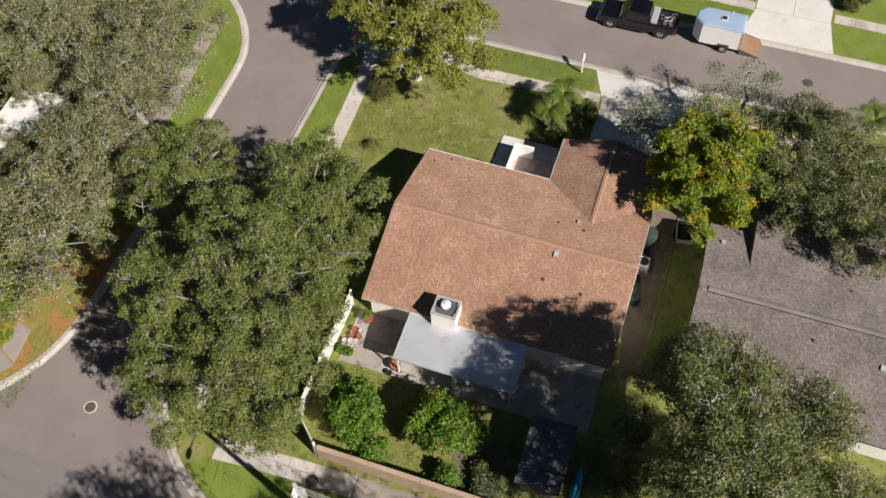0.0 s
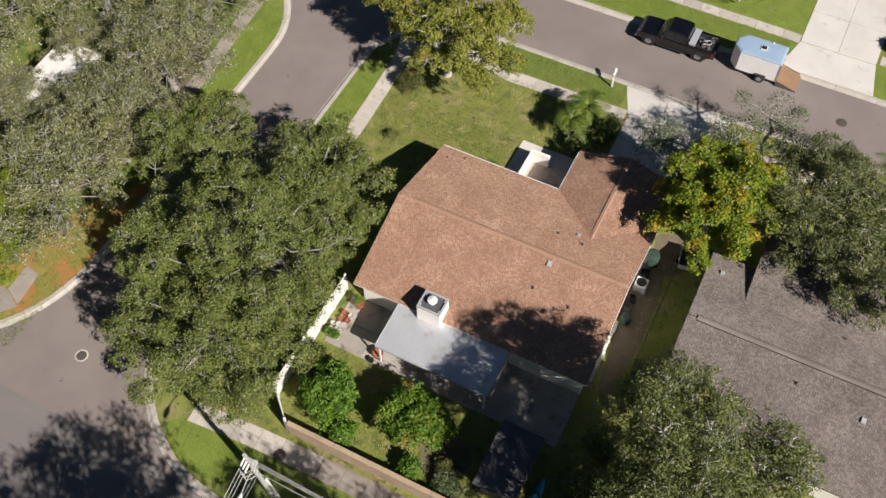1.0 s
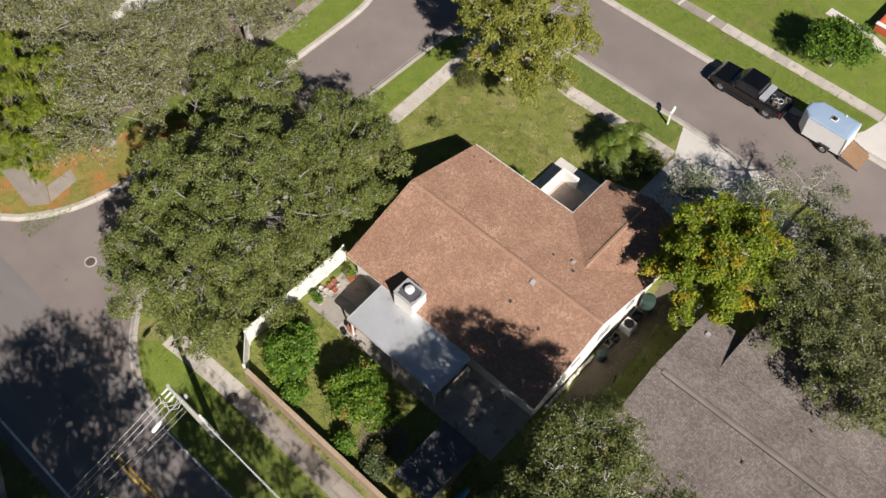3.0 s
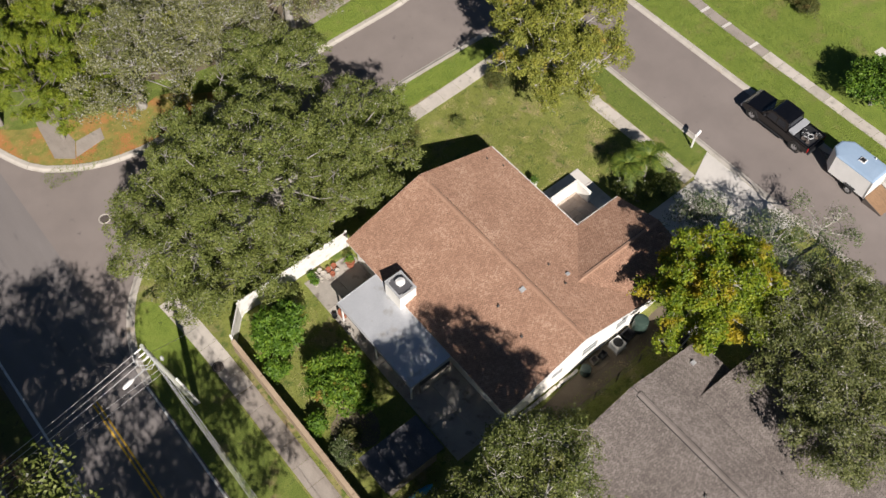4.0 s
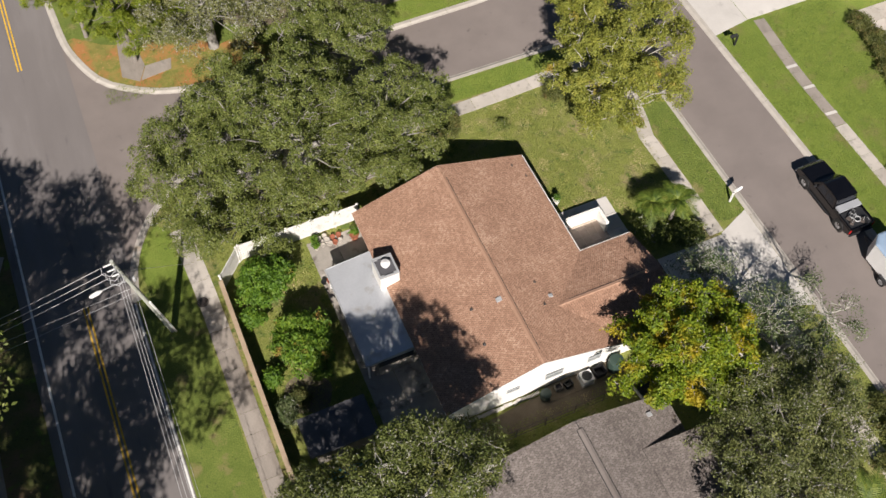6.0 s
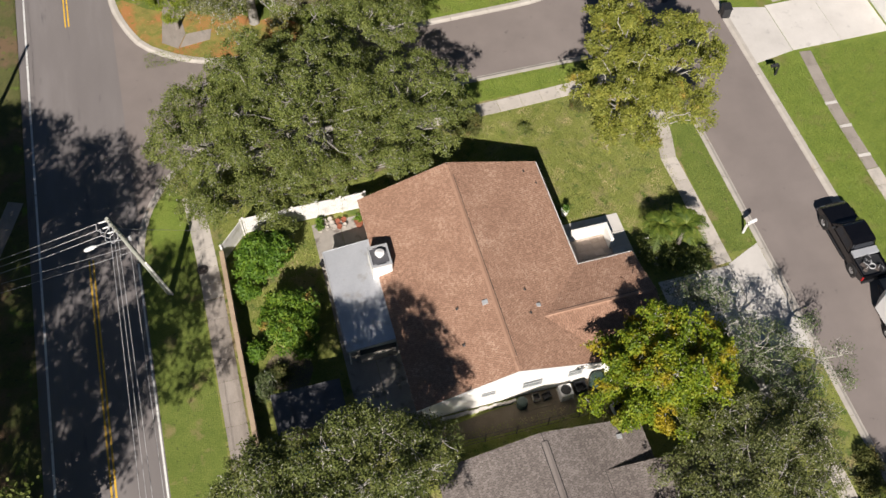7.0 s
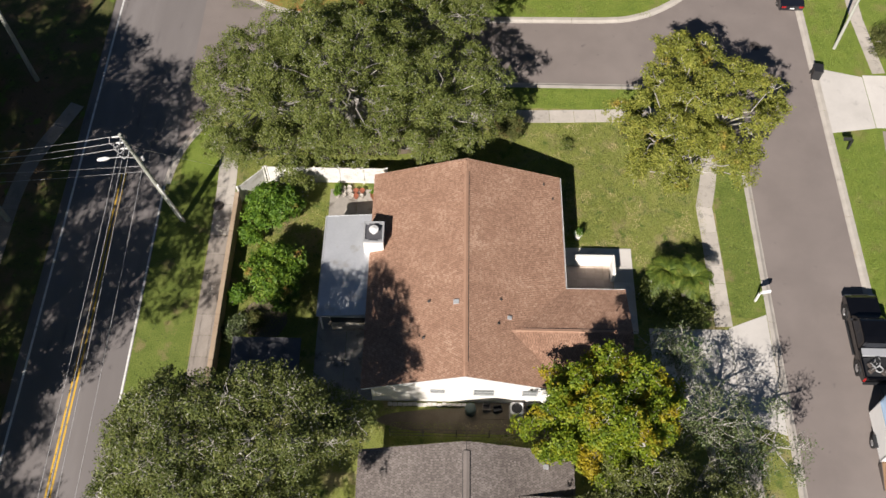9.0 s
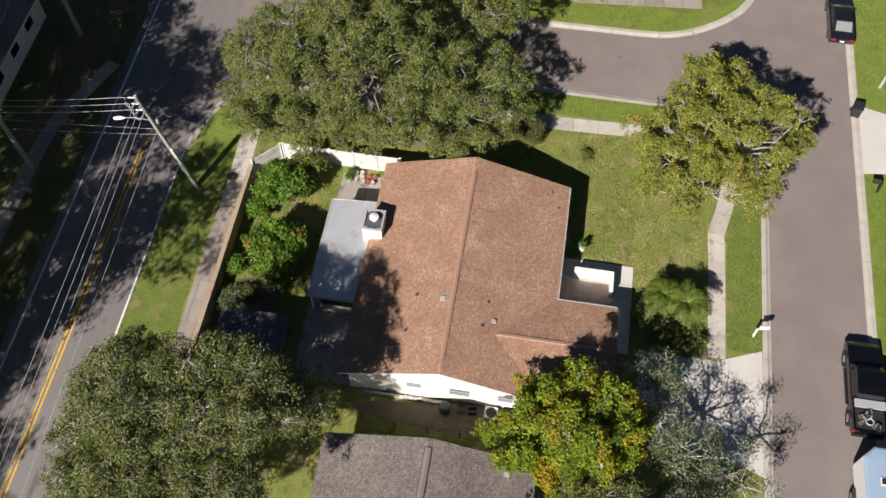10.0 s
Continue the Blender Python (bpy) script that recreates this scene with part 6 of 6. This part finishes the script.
for e, k in zip(ends_w, range(3)):
    wire(e, e + Vector((-42, -0.8 - 0.1 * k, -0.2)), 2.6, 0.013)
for e, k in zip(ends_s, range(3)):
    wire(e, (-19.9 + 0.45 * (k - 1), -55, e.z + 0.2), 1.2)
wire(on_pole(6.6) + Vector((0, -0.15, 0)), (-19.3, -55, 6.6), 1.0)
wire(on_pole(6.6) + Vector((-0.15, 0, 0)), on_pole(6.6) + Vector((-42, -1.2, 0)), 1.0, 0.008)
wire(on_pole(6.0) + Vector((-0.15, 0, 0)), on_pole(6.0) + Vector((-42, -2.2, 0)), 1.1, 0.008)
wire(on_pole(8.6) + Vector((0.05, 0.1, 0)), (-16.2, 17.0, 0.0), 0.05, 0.010, "thin steel guy wire of the pole")


def plain_pole(x, y, top, label, r=0.15):
    t = thing("utility_pole", (x, y, -0.1), label, "utility pole")
    part("pole", tube([(0, 0, 0), Vector(top) * 0.5, top], [r * 1.2, r, r * 0.8], 10), M["pole"], t)
    part("cap", tube([Vector(top) * 0.999, Vector(top) * 1.008], r * 0.85, 10), M["galvanised"], t)


plain_pole(-31.0, 24.6, (-0.5, 0.3, 10.0), "grey wooden utility pole beyond the main road")
plain_pole(-30.0, 12.5, (-0.8, 0.3, 9.0), "grey wooden utility pole in the shade beyond the main road")
for dx, z in ((-0.5, 9.6), (0.0, 9.9), (0.5, 9.6)):
    wire((-31.5 + dx, 24.9, z), (-31.0 + dx, 75.0, z + 0.3), 0.9)
    wire((-31.5 + dx, 24.9, z), (-30.8 + dx, 12.8, z - 1.0), 0.25)
plain_pole(27.4, 29.0, (0.7, 1.2, 7.5), "pale grey pole on the verge opposite", 0.10)

# ---- more of the neighbourhood ----
far = thing("white_roof_house", (0, 0, 0), "low building with a white metal roof under the oaks", "house")
part("wall", box(-2.9, 1.9, 39.6, 42.6, 0, 2.8), M["white"], far)
part("roof", prism([(-3.3, 39.3), (2.3, 39.5), (2.1, 43.0), (-3.3, 42.8)], 2.82, lambda x, y: 3.02 + 0.04 * (y - 39)), M["vinyl"], far, "white metal roof")
part("vent", lathe([(0.2, 0), (0.2, 0.2), (0, 0.25)], 12, at=(-1.2, 40.5, 3.05)), M["green"], far)
west = thing("west_house", (0, 0, 0), "grey house in the shade beyond the main road", "house")
part("wall", box(-43.5, -34.2, 17.0, 26.0, -0.1, 2.7), M["white"], west)
part("roof", extrude([(-44, 2.6), (-38.85, 4.3), (-33.7, 2.6), (-33.7, 2.45), (-38.85, 4.15), (-44, 2.45)], 16.5, 26.5), M["grey_shingle"], west)
part("fascia", box(-33.695, -33.67, 16.5, 26.5, 2.42, 2.62), M["white_paint"], west, "white eave board")
for y in (18.4, 21.2, 23.8):
    w = part("window", box(-34.23, -34.18, y - 0.62, y + 0.62, 0.95, 2.05), M["white_paint"], west)
    part("pane", box(-34.185, -34.165, y - 0.55, y + 0.55, 1.02, 1.98), M["glass"], w)
planter = thing("planter_wall", (0, 0, 0), "low red masonry planter before the house opposite", "planter")
part("wall", box(36.6, 36.85, -2.4, 1.4, 0, 0.7, 0.01), M["red"], planter)
part("wall", box(36.85, 40.0, 1.15, 1.4, 0, 0.7, 0.01), M["red"], planter)
part("cap", box(36.55, 36.9, -2.45, 1.45, 0.702, 0.76), M["white_paint"], planter, "white cap")
paving("front_path", ribbon([(36.2, 5.0), (35.9, 1.6), (35.3, -0.2), (35.0, -1.8), (35.2, -3.3)], 0.9, 1.2), M["drive"], "curving pale front path opposite", "path")
paving("front_terrace", cells(37.2, 42.0, 11.5, 19.0, 3, 5), M["concrete"], "beige front terrace opposite", "path")
chair = thing("garden_chair", (37.6, 12.2, 0.02), "white plastic garden chair on the terrace opposite", "chair", turn=30)
part("seat", box(-0.25, 0.25, -0.25, 0.25, 0.40, 0.44, 0.01), M["white_paint"], chair)
part("backrest", box(-0.25, 0.25, 0.22, 0.26, 0.44, 0.9, 0.01), M["white_paint"], chair)
for sx in (-0.22, 0.22):
    for sy in (-0.22, 0.22):
        part("leg", box(sx - 0.02, sx + 0.02, sy - 0.02, sy + 0.02, 0, 0.40), M["white_paint"], chair)
garage = thing("opposite_house", (0, 0, 0), "house opposite with white garage front", "house")
part("wall", box(37.2, 47, 20.5, 30.0, 0, 2.6), M["white"], garage)
part("roof", extrude([(36.7, 2.55), (42.1, 4.3), (47.5, 2.55), (47.5, 2.4), (42.1, 4.15), (36.7, 2.4)], 20.0, 30.5), M["grey_shingle"], garage)
part("garage_door", box(37.15, 37.2, 21.6, 26.2, 0.02, 2.2), M["white_paint"], garage)
